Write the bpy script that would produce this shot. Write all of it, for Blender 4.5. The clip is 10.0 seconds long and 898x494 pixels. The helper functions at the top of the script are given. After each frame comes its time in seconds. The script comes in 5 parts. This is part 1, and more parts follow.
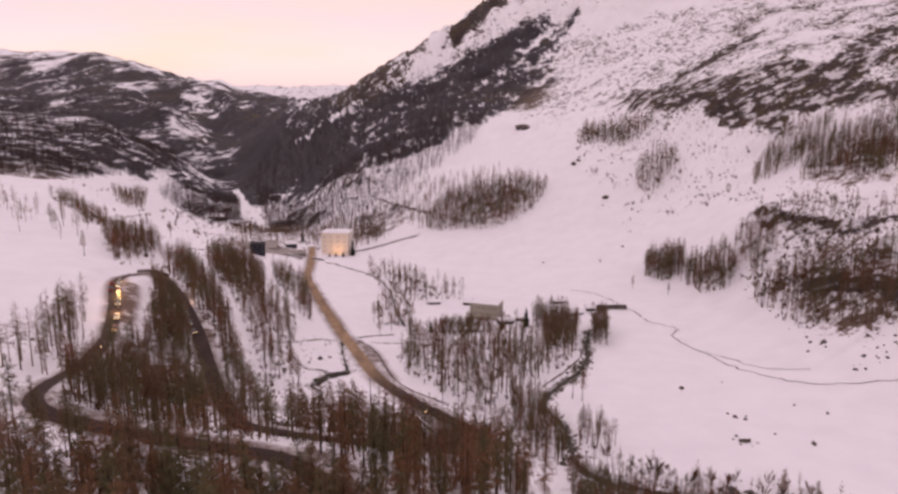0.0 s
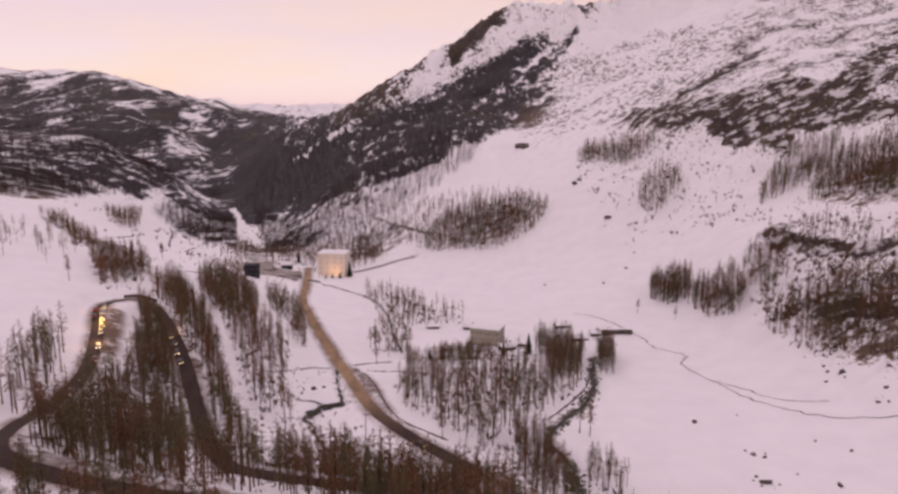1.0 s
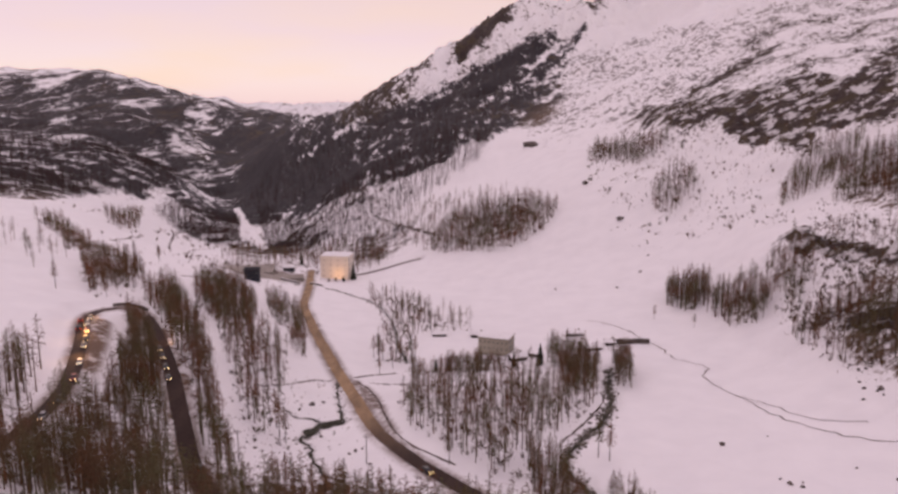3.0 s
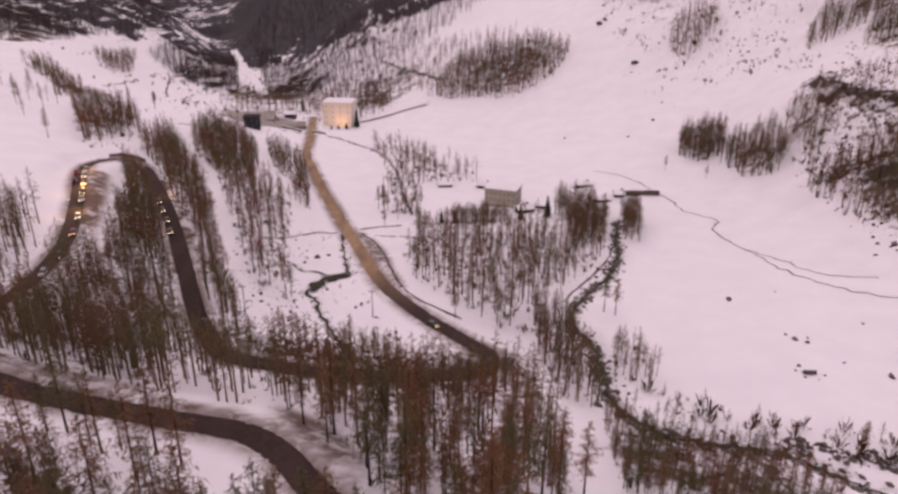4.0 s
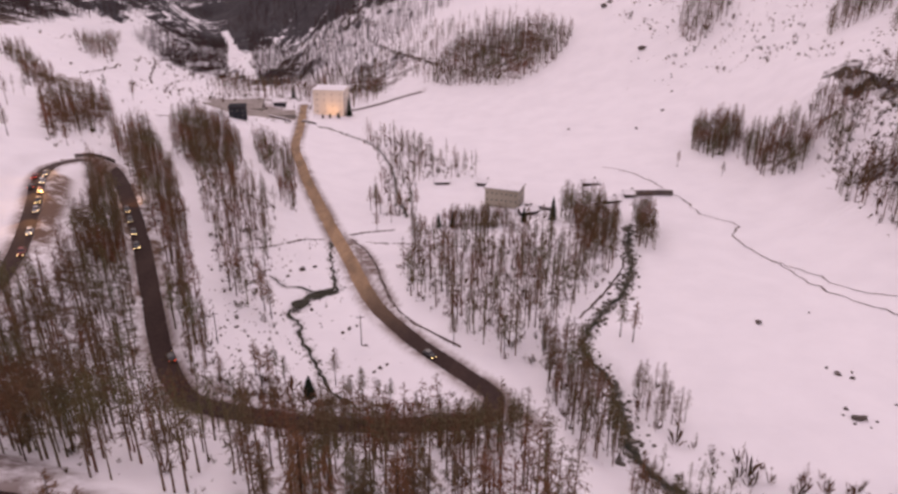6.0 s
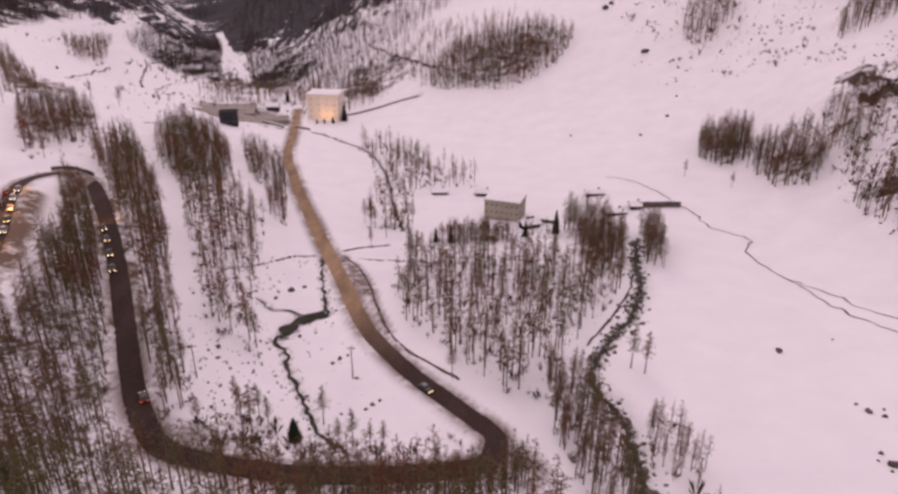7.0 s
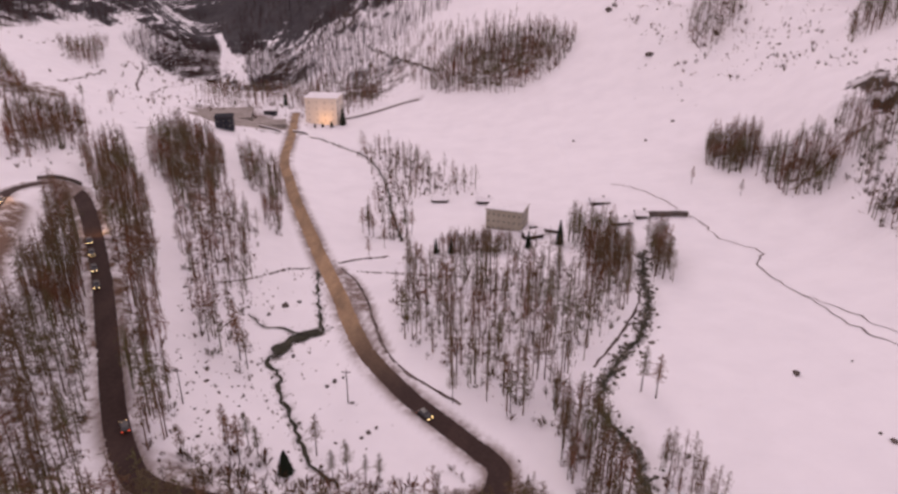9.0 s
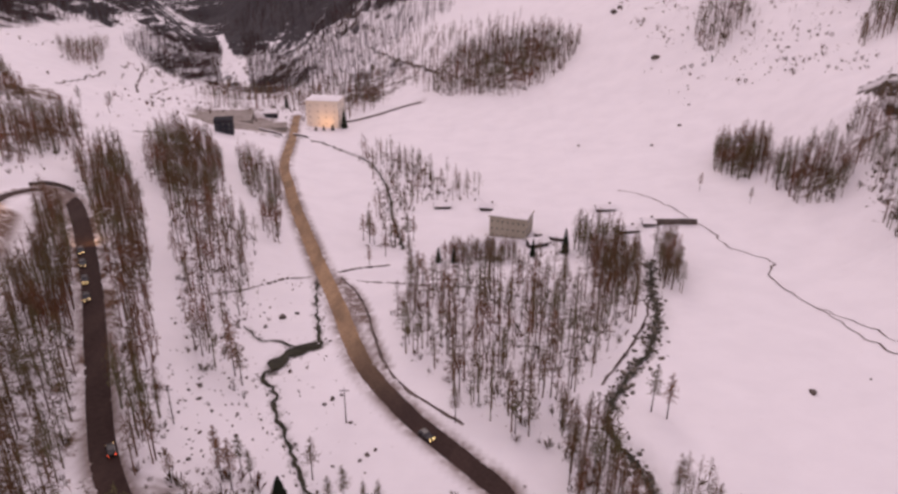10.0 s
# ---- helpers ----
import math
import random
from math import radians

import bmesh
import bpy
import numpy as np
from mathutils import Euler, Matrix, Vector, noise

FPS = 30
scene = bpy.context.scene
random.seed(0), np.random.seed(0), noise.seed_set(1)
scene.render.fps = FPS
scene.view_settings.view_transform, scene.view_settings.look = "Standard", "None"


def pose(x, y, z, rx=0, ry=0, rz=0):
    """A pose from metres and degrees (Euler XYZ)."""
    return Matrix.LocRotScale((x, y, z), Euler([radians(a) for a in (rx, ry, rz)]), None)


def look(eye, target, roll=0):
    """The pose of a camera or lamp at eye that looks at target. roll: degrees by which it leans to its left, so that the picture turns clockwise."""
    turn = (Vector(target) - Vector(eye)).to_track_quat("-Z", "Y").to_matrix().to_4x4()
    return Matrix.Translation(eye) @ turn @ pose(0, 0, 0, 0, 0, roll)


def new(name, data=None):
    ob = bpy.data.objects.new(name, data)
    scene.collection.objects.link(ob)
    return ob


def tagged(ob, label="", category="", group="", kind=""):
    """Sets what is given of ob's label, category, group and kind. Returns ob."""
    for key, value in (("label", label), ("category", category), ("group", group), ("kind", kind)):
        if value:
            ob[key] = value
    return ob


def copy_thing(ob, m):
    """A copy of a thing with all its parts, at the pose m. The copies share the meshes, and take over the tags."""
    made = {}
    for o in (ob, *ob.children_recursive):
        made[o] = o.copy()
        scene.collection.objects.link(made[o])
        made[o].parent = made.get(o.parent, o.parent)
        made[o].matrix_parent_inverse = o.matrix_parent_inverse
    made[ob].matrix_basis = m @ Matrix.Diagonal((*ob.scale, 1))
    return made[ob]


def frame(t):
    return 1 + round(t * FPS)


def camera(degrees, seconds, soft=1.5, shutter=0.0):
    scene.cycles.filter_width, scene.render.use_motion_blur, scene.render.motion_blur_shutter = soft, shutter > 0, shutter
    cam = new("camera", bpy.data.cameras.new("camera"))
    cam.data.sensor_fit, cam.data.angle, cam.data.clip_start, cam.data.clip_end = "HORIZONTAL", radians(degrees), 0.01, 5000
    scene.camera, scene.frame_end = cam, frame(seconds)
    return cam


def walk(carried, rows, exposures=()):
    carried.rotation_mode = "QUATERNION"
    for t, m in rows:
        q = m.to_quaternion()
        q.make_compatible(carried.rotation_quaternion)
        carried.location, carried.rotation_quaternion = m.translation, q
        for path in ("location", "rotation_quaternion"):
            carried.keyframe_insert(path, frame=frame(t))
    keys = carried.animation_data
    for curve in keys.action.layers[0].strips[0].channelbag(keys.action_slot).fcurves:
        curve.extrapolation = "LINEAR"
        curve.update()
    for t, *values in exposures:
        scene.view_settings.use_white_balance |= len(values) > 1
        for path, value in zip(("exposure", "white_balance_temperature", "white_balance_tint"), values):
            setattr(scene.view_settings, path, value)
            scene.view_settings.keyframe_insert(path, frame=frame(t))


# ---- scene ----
cam = camera(63.96, 10.0, soft=2.75)
PATH = [
    (0, (0.02, 0.01, 114.42), (0.04, 97.92, 94.07), 0.27),
    (0.5, (-0.11, 6.87, 114.43), (-0.02, 105.01, 95.24), 0.26),
    (1, (-0.49, 13.48, 114.63), (-0.27, 111.86, 96.69), 0.26),
    (1.5, (-0.65, 20.12, 114.56), (-0.36, 118.50, 96.61), 0.29),
    (2, (-0.97, 26.73, 114.55), (-0.58, 125.10, 96.58), 0.28),
    (2.2, (-1.05, 29.20, 114.50), (-0.66, 127.57, 96.53), 0.28),
    (3.2, (-0.75, 33.90, 114.40), (-1.71, 132.19, 96.00), 0.08),
    (3.3, (-0.75, 34.67, 114.40), (-1.79, 132.50, 93.69), 0.06),
    (3.4, (-0.85, 35.60, 114.40), (-1.93, 132.41, 89.36), 0.08),
    (3.5, (-0.95, 36.59, 114.41), (-2.06, 132.21, 85.15), 0.11),
    (3.6, (-1.00, 37.60, 114.50), (-2.13, 131.59, 80.38), 0.12),
    (3.7, (-1.05, 38.70, 114.55), (-2.23, 131.70, 77.82), 0.13),
    (3.8, (-1.10, 39.80, 114.60), (-2.33, 132.44, 76.98), 0.14),
    (4, (-1.14, 42.08, 114.63), (-2.44, 134.29, 75.95), 0.15),
    (4.5, (-1.15, 47.98, 114.70), (-2.40, 139.19, 73.72), 0.11),
    (5, (-1.28, 54.09, 114.68), (-2.45, 145.30, 73.70), 0.15),
    (5.5, (-1.60, 61.20, 115.01), (-2.62, 152.35, 73.88), 0.20),
    (7, (-1.89, 85.76, 114.78), (-2.50, 176.89, 73.63), 0.18),
    (7.5, (-1.80, 90.91, 114.93), (-2.34, 182.06, 73.81), 0.20),
    (8, (-1.61, 93.22, 115.25), (-2.26, 184.34, 74.08), 0.20),
    (8.5, (-1.99, 94.17, 114.93), (-2.50, 185.33, 73.84), 0.24),
    (9, (-2.08, 96.28, 114.75), (-2.72, 187.45, 73.67), 0.23),
    (9.5, (-2.15, 100.47, 114.66), (-3.01, 191.67, 73.65), 0.29),
    (10, (-2.28, 104.03, 114.51), (-3.23, 195.25, 73.55), 0.32),
]
EXPOSURES = [(0, -0.20), (1, -0.33), (3.2, -0.33), (3.5, -0.38), (4, -0.14), (6, -0.11), (8, -0.18), (10, -0.18)]
walk(cam, [(t, look(eye, target, roll)) for t, eye, target, roll in PATH], EXPOSURES)

# ---- light: an overcast dusk, rosy towards the gap of the valley ----
world = bpy.data.worlds.new("dusk")
scene.world = world
world.use_nodes = True
wt = world.node_tree
for n in list(wt.nodes):
    wt.nodes.remove(n)
w_out, w_bg, w_add = (wt.nodes.new(k) for k in ("ShaderNodeOutputWorld", "ShaderNodeBackground", "ShaderNodeAddShader"))
w_sky, w_bg2, w_geo = (wt.nodes.new(k) for k in ("ShaderNodeTexSky", "ShaderNodeBackground", "ShaderNodeTexCoord"))
w_sep, w_ramp = wt.nodes.new("ShaderNodeSeparateXYZ"), wt.nodes.new("ShaderNodeValToRGB")
w_sky.sky_type, w_sky.sun_disc = "NISHITA", False
w_sky.sun_elevation, w_sky.sun_rotation = radians(25), radians(160)
w_bg.inputs[1].default_value = 0.05
w_bg2.inputs[1].default_value = 0.9
w_noise, w_map, w_tint = (wt.nodes.new(k) for k in ("ShaderNodeTexNoise", "ShaderNodeMapping", "ShaderNodeMix"))
w_tint.data_type = "RGBA"
w_map.inputs["Scale"].default_value = (1.4, 1.4, 7)
w_noise.inputs["Scale"].default_value, w_noise.inputs["Detail"].default_value = 1.6, 4
w_tint.inputs["B"].default_value = (1.04, 0.62, 0.48, 1)
w_fac = wt.nodes.new("ShaderNodeMapRange")
for k, v in (("From Min", 0.46), ("From Max", 0.68), ("To Max", 0.95)):
    w_fac.inputs[k].default_value = v
ramp = w_ramp.color_ramp
ramp.elements[0].position, ramp.elements[0].color = 0.0, (1.0, 0.66, 0.74, 1)
ramp.elements[1].position, ramp.elements[1].color = 1.0, (0.915, 0.70, 0.775, 1)
for at, shade in ((0.05, (1.0, 0.66, 0.70, 1)), (0.10, (0.97, 0.58, 0.62, 1)), (0.17, (0.97, 0.60, 0.57, 1)), (0.28, (0.95, 0.62, 0.64, 1)), (0.45, (0.88, 0.67, 0.76, 1))):
    ramp.elements.new(at).color = shade
for a, b in (
    (w_geo.outputs["Generated"], w_sep.inputs[0]), (w_sep.outputs["Z"], w_ramp.inputs[0]), (w_geo.outputs["Generated"], w_map.inputs[0]),
    (w_map.outputs[0], w_noise.inputs["Vector"]), (w_noise.outputs["Fac"], w_fac.inputs["Value"]), (w_fac.outputs[0], w_tint.inputs["Factor"]),
    (w_ramp.outputs[0], w_tint.inputs["A"]), (w_tint.outputs["Result"], w_bg2.inputs[0]), (w_sky.outputs[0], w_bg.inputs[0]),
    (w_bg.outputs[0], w_add.inputs[0]), (w_bg2.outputs[0], w_add.inputs[1]), (w_add.outputs[0], w_out.inputs[0]),
):
    wt.links.new(a, b)
sun = new("sun", bpy.data.lights.new("sun", "SUN"))
sun.data.energy, sun.data.angle, sun.data.color = 0.7, radians(25), (1.0, 0.80, 0.76)
sun.matrix_world = look((0, 0, 300), (40, -200, 130))


# ---- materials ----
class Nodes:
    """A short way to write a node material."""

    def __init__(self, name, roughness=0.8, metallic=0.0):
        self.mat = bpy.data.materials.new(name)
        self.mat.use_nodes = True
        self.tree = self.mat.node_tree
        self.bsdf = next(n for n in self.tree.nodes if n.type == "BSDF_PRINCIPLED")
        self.bsdf.inputs["Roughness"].default_value, self.bsdf.inputs["Metallic"].default_value = roughness, metallic
        self.bsdf.inputs["Specular IOR Level"].default_value = 0.03 if roughness > 0.6 else 0.5
        self.where = self.tree.nodes.new("ShaderNodeNewGeometry").outputs["Position"]

    def put(self, socket, value):
        if isinstance(value, bpy.types.NodeSocket):
            self.tree.links.new(value, socket)
        else:
            socket.default_value = value

    def noise(self, size, detail=4, rough=0.55, stretch=None, tilt=0.0):
        n = self.tree.nodes.new("ShaderNodeTexNoise")
        n.inputs["Scale"].default_value, n.inputs["Detail"].default_value, n.inputs["Roughness"].default_value = 1 / size, detail, rough
        v = self.where
        if tilt:
            t = self.tree.nodes.new("ShaderNodeMapping")
            t.inputs["Rotation"].default_value = (0, -tilt, 0)
            self.tree.links.new(v, t.inputs[0])
            v = t.outputs[0]
        if stretch:
            m = self.tree.nodes.new("ShaderNodeMapping")
            m.inputs["Scale"].default_value = stretch
            self.tree.links.new(v, m.inputs[0])
            v = m.outputs[0]
        self.tree.links.new(v, n.inputs["Vector"])
        return n.outputs["Fac"]

    def math(self, op, a, b=0.0):
        n = self.tree.nodes.new("ShaderNodeMath")
        n.operation = op
        self.put(n.inputs[0], a), self.put(n.inputs[1], b)
        return n.outputs[0]

    def step(self, v, lo, hi, a=0.0, b=1.0):
        n = self.tree.nodes.new("ShaderNodeMapRange")
        self.put(n.inputs["Value"], v)
        for k, s in (("From Min", lo), ("From Max", hi), ("To Min", a), ("To Max", b)):
            self.put(n.inputs[k], s)
        return n.outputs[0]

    def mix(self, fac, a, b):
        n = self.tree.nodes.new("ShaderNodeMix")
        n.data_type = "RGBA"
        for k, v in (("Factor", fac), ("A", a), ("B", b)):
            self.put(n.inputs[k], (*v, 1) if isinstance(v, tuple) and len(v) == 3 else v)
        return n.outputs["Result"]

    def attribute(self, name):
        n = self.tree.nodes.new("ShaderNodeAttribute")
        n.attribute_name = name
        return n.outputs["Fac"]

    def chance(self, island=False):
        if island:
            n = self.tree.nodes.new("ShaderNodeNewGeometry")
            return n.outputs["Random Per Island"]
        return self.tree.nodes.new("ShaderNodeObjectInfo").outputs["Random"]

    def upright(self):
        n = self.tree.nodes.new("ShaderNodeSeparateXYZ")
        self.tree.links.new(self.tree.nodes.new("ShaderNodeNewGeometry").outputs["Normal"], n.inputs[0])
        return n.outputs["Z"]

    def done(self, colour, bump=None, distance=0.1, strength=0.5):
        self.put(self.bsdf.inputs["Base Color"], (*colour, 1) if isinstance(colour, tuple) else colour)
        if bump is not None:
            n = self.tree.nodes.new("ShaderNodeBump")
            n.inputs["Distance"].default_value, n.inputs["Strength"].default_value = distance, strength
            self.put(n.inputs["Height"], bump)
            self.tree.links.new(n.outputs[0], self.bsdf.inputs["Normal"])
        return self.mat


def snow_ground():
    m = Nodes("snow_ground", 0.75)
    far = m.attribute("far")
    near = m.math("SUBTRACT", 1.0, far)
    steep = (1, 0.1, 1.1)

    def grain(a, b):
        return m.math("ADD", m.math("MULTIPLY", a, near), m.math("MULTIPLY", b, far))

    tiny = m.noise(0.7, 4)
    big = grain(m.noise(60, 5), m.noise(75, 6, 0.6, steep))
    mid = grain(m.noise(13, 5), m.noise(20, 6, 0.62, steep))
    fine = grain(m.noise(3.2, 6, 0.68), m.noise(6.5, 5, 0.7, steep))
    snow = m.mix(m.step(mid, 0.35, 0.7), (0.835, 0.835, 0.868), (0.785, 0.785, 0.82))
    snow = m.mix(m.step(fine, 0.62, 0.8, 0, 0.25), snow, (0.62, 0.58, 0.58))
    stone = m.mix(m.step(fine, 0.3, 0.7), (0.022, 0.018, 0.019), (0.10, 0.08, 0.076))
    stone = m.mix(m.step(mid, 0.45, 0.65, 0, 0.7), stone, (0.085, 0.068, 0.042))
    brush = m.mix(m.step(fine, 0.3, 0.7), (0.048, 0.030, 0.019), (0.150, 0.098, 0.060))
    # Far forest floor goes near black: the gorge's shade is put into this colour.
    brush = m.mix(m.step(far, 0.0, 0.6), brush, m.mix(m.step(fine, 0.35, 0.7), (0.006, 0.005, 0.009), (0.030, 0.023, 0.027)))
    streak = m.noise(34, 9, 0.75, (0.8, 0.5, 1.5), -0.45)
    ribs = m.noise(34, 8, 0.72, steep)
    streak = grain(streak, ribs)
    speck = m.math("ADD", m.math("MULTIPLY", streak, 0.36), m.math("ADD", m.math("MULTIPLY", fine, 0.48), m.math("MULTIPLY", mid, 0.16)))
    edge = m.step(m.math("ADD", speck, m.math("MULTIPLY", m.attribute("rock"), 0.30)), 0.652, 0.695)
    mass = m.math("ADD", m.math("MULTIPLY", big, 0.24), m.math("ADD", m.math("MULTIPLY", mid, 0.30), m.math("MULTIPLY", fine, 0.46)))
    cover_ = m.step(m.math("ADD", mass, m.math("MULTIPLY", m.attribute("wood"), 0.34)), 0.665, 0.73, 0, 0.96)
    ledges = m.step(m.noise(7, 6, 0.65, (0.5, 0.5, 1.5), -0.4), 0.52, 0.58, 1, 0.32)
    edge = m.math("MULTIPLY", edge, m.math("MAXIMUM", ledges, far))
    grains = m.math("MULTIPLY", m.attribute("scree"), m.step(m.math("ADD", m.math("MULTIPLY", m.noise(6.5, 4, 0.62, (1, 0.6, 1)), 0.7), m.math("MULTIPLY", big, 0.3)), 0.53, 0.56, 0, 0.85))
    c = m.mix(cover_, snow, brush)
    c = m.mix(edge, c, stone)
    c = m.mix(grains, c, (0.13, 0.115, 0.115))
    soil_ = m.math("MULTIPLY", m.attribute("soil"), m.step(m.math("ADD", fine, mid), 0.72, 1.05))
    c = m.mix(soil_, c, (0.115, 0.070, 0.046))
    bed_ = m.math("MULTIPLY", m.attribute("bed"), m.step(fine, 0.42, 0.56))
    c = m.mix(bed_, c, m.mix(m.step(tiny, 0.4, 0.6), (0.040, 0.035, 0.028), (0.115, 0.098, 0.078)))
    return m.done(c, m.math("ADD", m.math("MULTIPLY", fine, 0.6), m.math("MULTIPLY", mid, 0.8)), 0.6, 0.26)


def road_surface():
    m = Nodes("wet_asphalt", 0.85)
    m.bsdf.inputs["Specular IOR Level"].default_value = 0.25
    a, b = m.noise(6, 4, 0.55, (1, 0.3, 1)), m.noise(0.9, 5)
    c = m.mix(m.step(b, 0.3, 0.7), (0.026, 0.0145, 0.0125), (0.046, 0.027, 0.0225))
    c = m.mix(m.step(a, 0.5, 0.75, 0, 0.5), c, (0.070, 0.044, 0.036))
    # Sandy tan on the road; warm lamp light is painted into the same colour.
    lamplit_grit = m.attribute("lamplit_grit")
    c = m.mix(m.math("MULTIPLY", m.math("MULTIPLY", lamplit_grit, m.step(b, 0.2, 0.6, 0.6, 0.95)), m.step(a, 0.36, 0.62, 0.55, 1.0)), c, (0.38, 0.262, 0.155))
    return m.done(c, b, 0.02, 0.3)


def bark(name, dark, light, island, tint=0.0):
    m = Nodes(name, 0.9)
    c = m.mix(m.chance(island), dark, light)
    tone = m.noise(17, 3) if island else m.chance()
    c = m.mix(m.step(tone, 0.5, 0.64, 0, tint), c, tuple(v * w for v, w in zip(light, (1.2, 0.62, 0.60))))
    c = m.mix(m.step(tone, 0.48, 0.36, 0, tint), c, tuple(v * w for v, w in zip(light, (0.72, 0.98, 0.80))))
    return m.done(m.mix(m.step(m.noise(0.5), 0.4, 0.7, 0, 0.5), c, tuple(0.6 * v for v in dark)))


SNOW = snow_ground()
ROAD = road_surface()
TRUNK = bark("larch_bark", (0.030, 0.019, 0.014), (0.070, 0.046, 0.034), False)
TWIGS = bark("larch_twigs", (0.088, 0.056, 0.036), (0.190, 0.146, 0.086), False, 0.5)
TWIGS_FAR = bark("wood_twigs", (0.078, 0.049, 0.032), (0.178, 0.134, 0.080), True, 0.7)
# Darker twigs for the far forests, with the gorge's shade included in the tone.
TWIGS_DARK = bark("forest_twigs", (0.024, 0.015, 0.019), (0.078, 0.055, 0.044), True, 0.6)
BRUSH = bark("bare_brush", (0.052, 0.030, 0.018), (0.125, 0.086, 0.046), True, 0.6)
NEEDLES = bark("fir_needles", (0.014, 0.020, 0.014), (0.035, 0.042, 0.028), False)


def plain(name, dark, light, size, roughness=0.8, metallic=0.0):
    """A surface of two mixed tones with grain of that size."""
    m = Nodes(name, roughness, metallic)
    n = m.noise(size, 5)
    return m.done(m.mix(m.step(m.math("ADD", m.math("MULTIPLY", n, 0.6), m.math("MULTIPLY", m.noise(size * 6), 0.4)), 0.35, 0.65), dark, light), n, size * 0.1, 0.4)


def glow(name, colour, power):
    m = Nodes(name)
    m.bsdf.inputs["Emission Color"].default_value, m.bsdf.inputs["Emission Strength"].default_value = (*colour, 1), power
    return m.done(colour)


STONE = plain("grey_stone", (0.045, 0.038, 0.036), (0.17, 0.145, 0.13), 0.6)
WET_STONE = plain("wet_stone", (0.040, 0.035, 0.027), (0.150, 0.130, 0.100), 0.5, 0.5)
WATER = plain("stream_water", (0.026, 0.028, 0.022), (0.070, 0.066, 0.048), 1.5, 0.61)
PACKED = plain("packed_gritty_snow", (0.20, 0.18, 0.16), (0.38, 0.35, 0.33), 2.5)
TRODDEN = plain("trodden_earth", (0.045, 0.034, 0.030), (0.17, 0.14, 0.125), 0.8)
PLASTER = plain("grey_plaster", (0.31, 0.285, 0.235), (0.40, 0.37, 0.30), 0.9)
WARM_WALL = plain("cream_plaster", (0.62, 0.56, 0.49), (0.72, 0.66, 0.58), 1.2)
PLANKS = plain("dark_planks", (0.030, 0.022, 0.020), (0.075, 0.055, 0.046), 0.4)
SLATE = plain("dark_cladding", (0.018, 0.020, 0.026), (0.045, 0.047, 0.055), 0.7)
ROOF_SNOW = plain("roof_snow", (0.75, 0.75, 0.78), (0.84, 0.84, 0.87), 2.0)
GLASS = plain("window_glass", (0.03, 0.03, 0.035), (0.06, 0.06, 0.065), 2.0, 0.1)
CONCRETE = plain("concrete", (0.20, 0.185, 0.17), (0.32, 0.30, 0.28), 0.7)
PAINTS = [plain("car_paint_" + n, tuple(0.8 * v for v in c), c, 2.0, 0.3) for n, c in (("silver", (0.35, 0.35, 0.36)), ("black", (0.02, 0.02, 0.022)), ("red", (0.22, 0.02, 0.02)), ("white", (0.62, 0.62, 0.62)))]
RUBBER = plain("tyre_rubber", (0.015, 0.015, 0.015), (0.03, 0.03, 0.03), 0.1)
HEAD_GLOW = glow("headlight_glow", (1.0, 0.66, 0.28), 8)
TAIL_GLOW = glow("tail_glow", (1.0, 0.10, 0.04), 3)
PANE_GLOW = glow("lit_pane", (1.0, 0.55, 0.2), 3.0)

# Heights of the valley, in metres over its flat floor: cross-sections from the left slope (-x) to the right slope (+x).
NEAR_X = [-900, -420, -260, -180, -110, -60, -20, 30, 80, 140, 200, 330, 700]
NEAR = {
    -150: [150, 110, 95, 82, 72, 66, 62, 58, 54, 56, 80, 140, 340],
    60: [130, 90, 78, 66, 58, 54, 50, 44, 36, 32, 50, 100, 310],
    110: [125, 85, 72, 60, 52, 47, 43, 35, 22, 20, 42, 95, 300],
    150: [120, 80, 68, 55, 47, 40, 34, 22, 13, 15, 38, 92, 300],
    210: [120, 76, 60, 47, 33, 14, 9, 8, 10, 13, 38, 92, 300],
    260: [125, 78, 58, 45, 28, 6, 5, 5, 6, 12, 39, 96, 310],
    320: [135, 80, 54, 41, 20, 0, -2, -1, 1, 7, 42, 100, 320],
    420: [140, 74, 46, 26, 2, -8, -10, -9, -3, 6, 46, 108, 330],
    560: [120, 50, 22, 2, -14, -18, -18, -12, -1, 17, 52, 120, 330],
    720: [90, 40, 10, -16, -26, -28, -24, 5, 28, 58, 88, 150, 340],
}
FAR_U = [-0.9, -0.62, -0.5, -0.4, -0.3, -0.22, -0.137, -0.05, 0.07, 0.17, 0.3, 0.45, 0.62, 0.9]
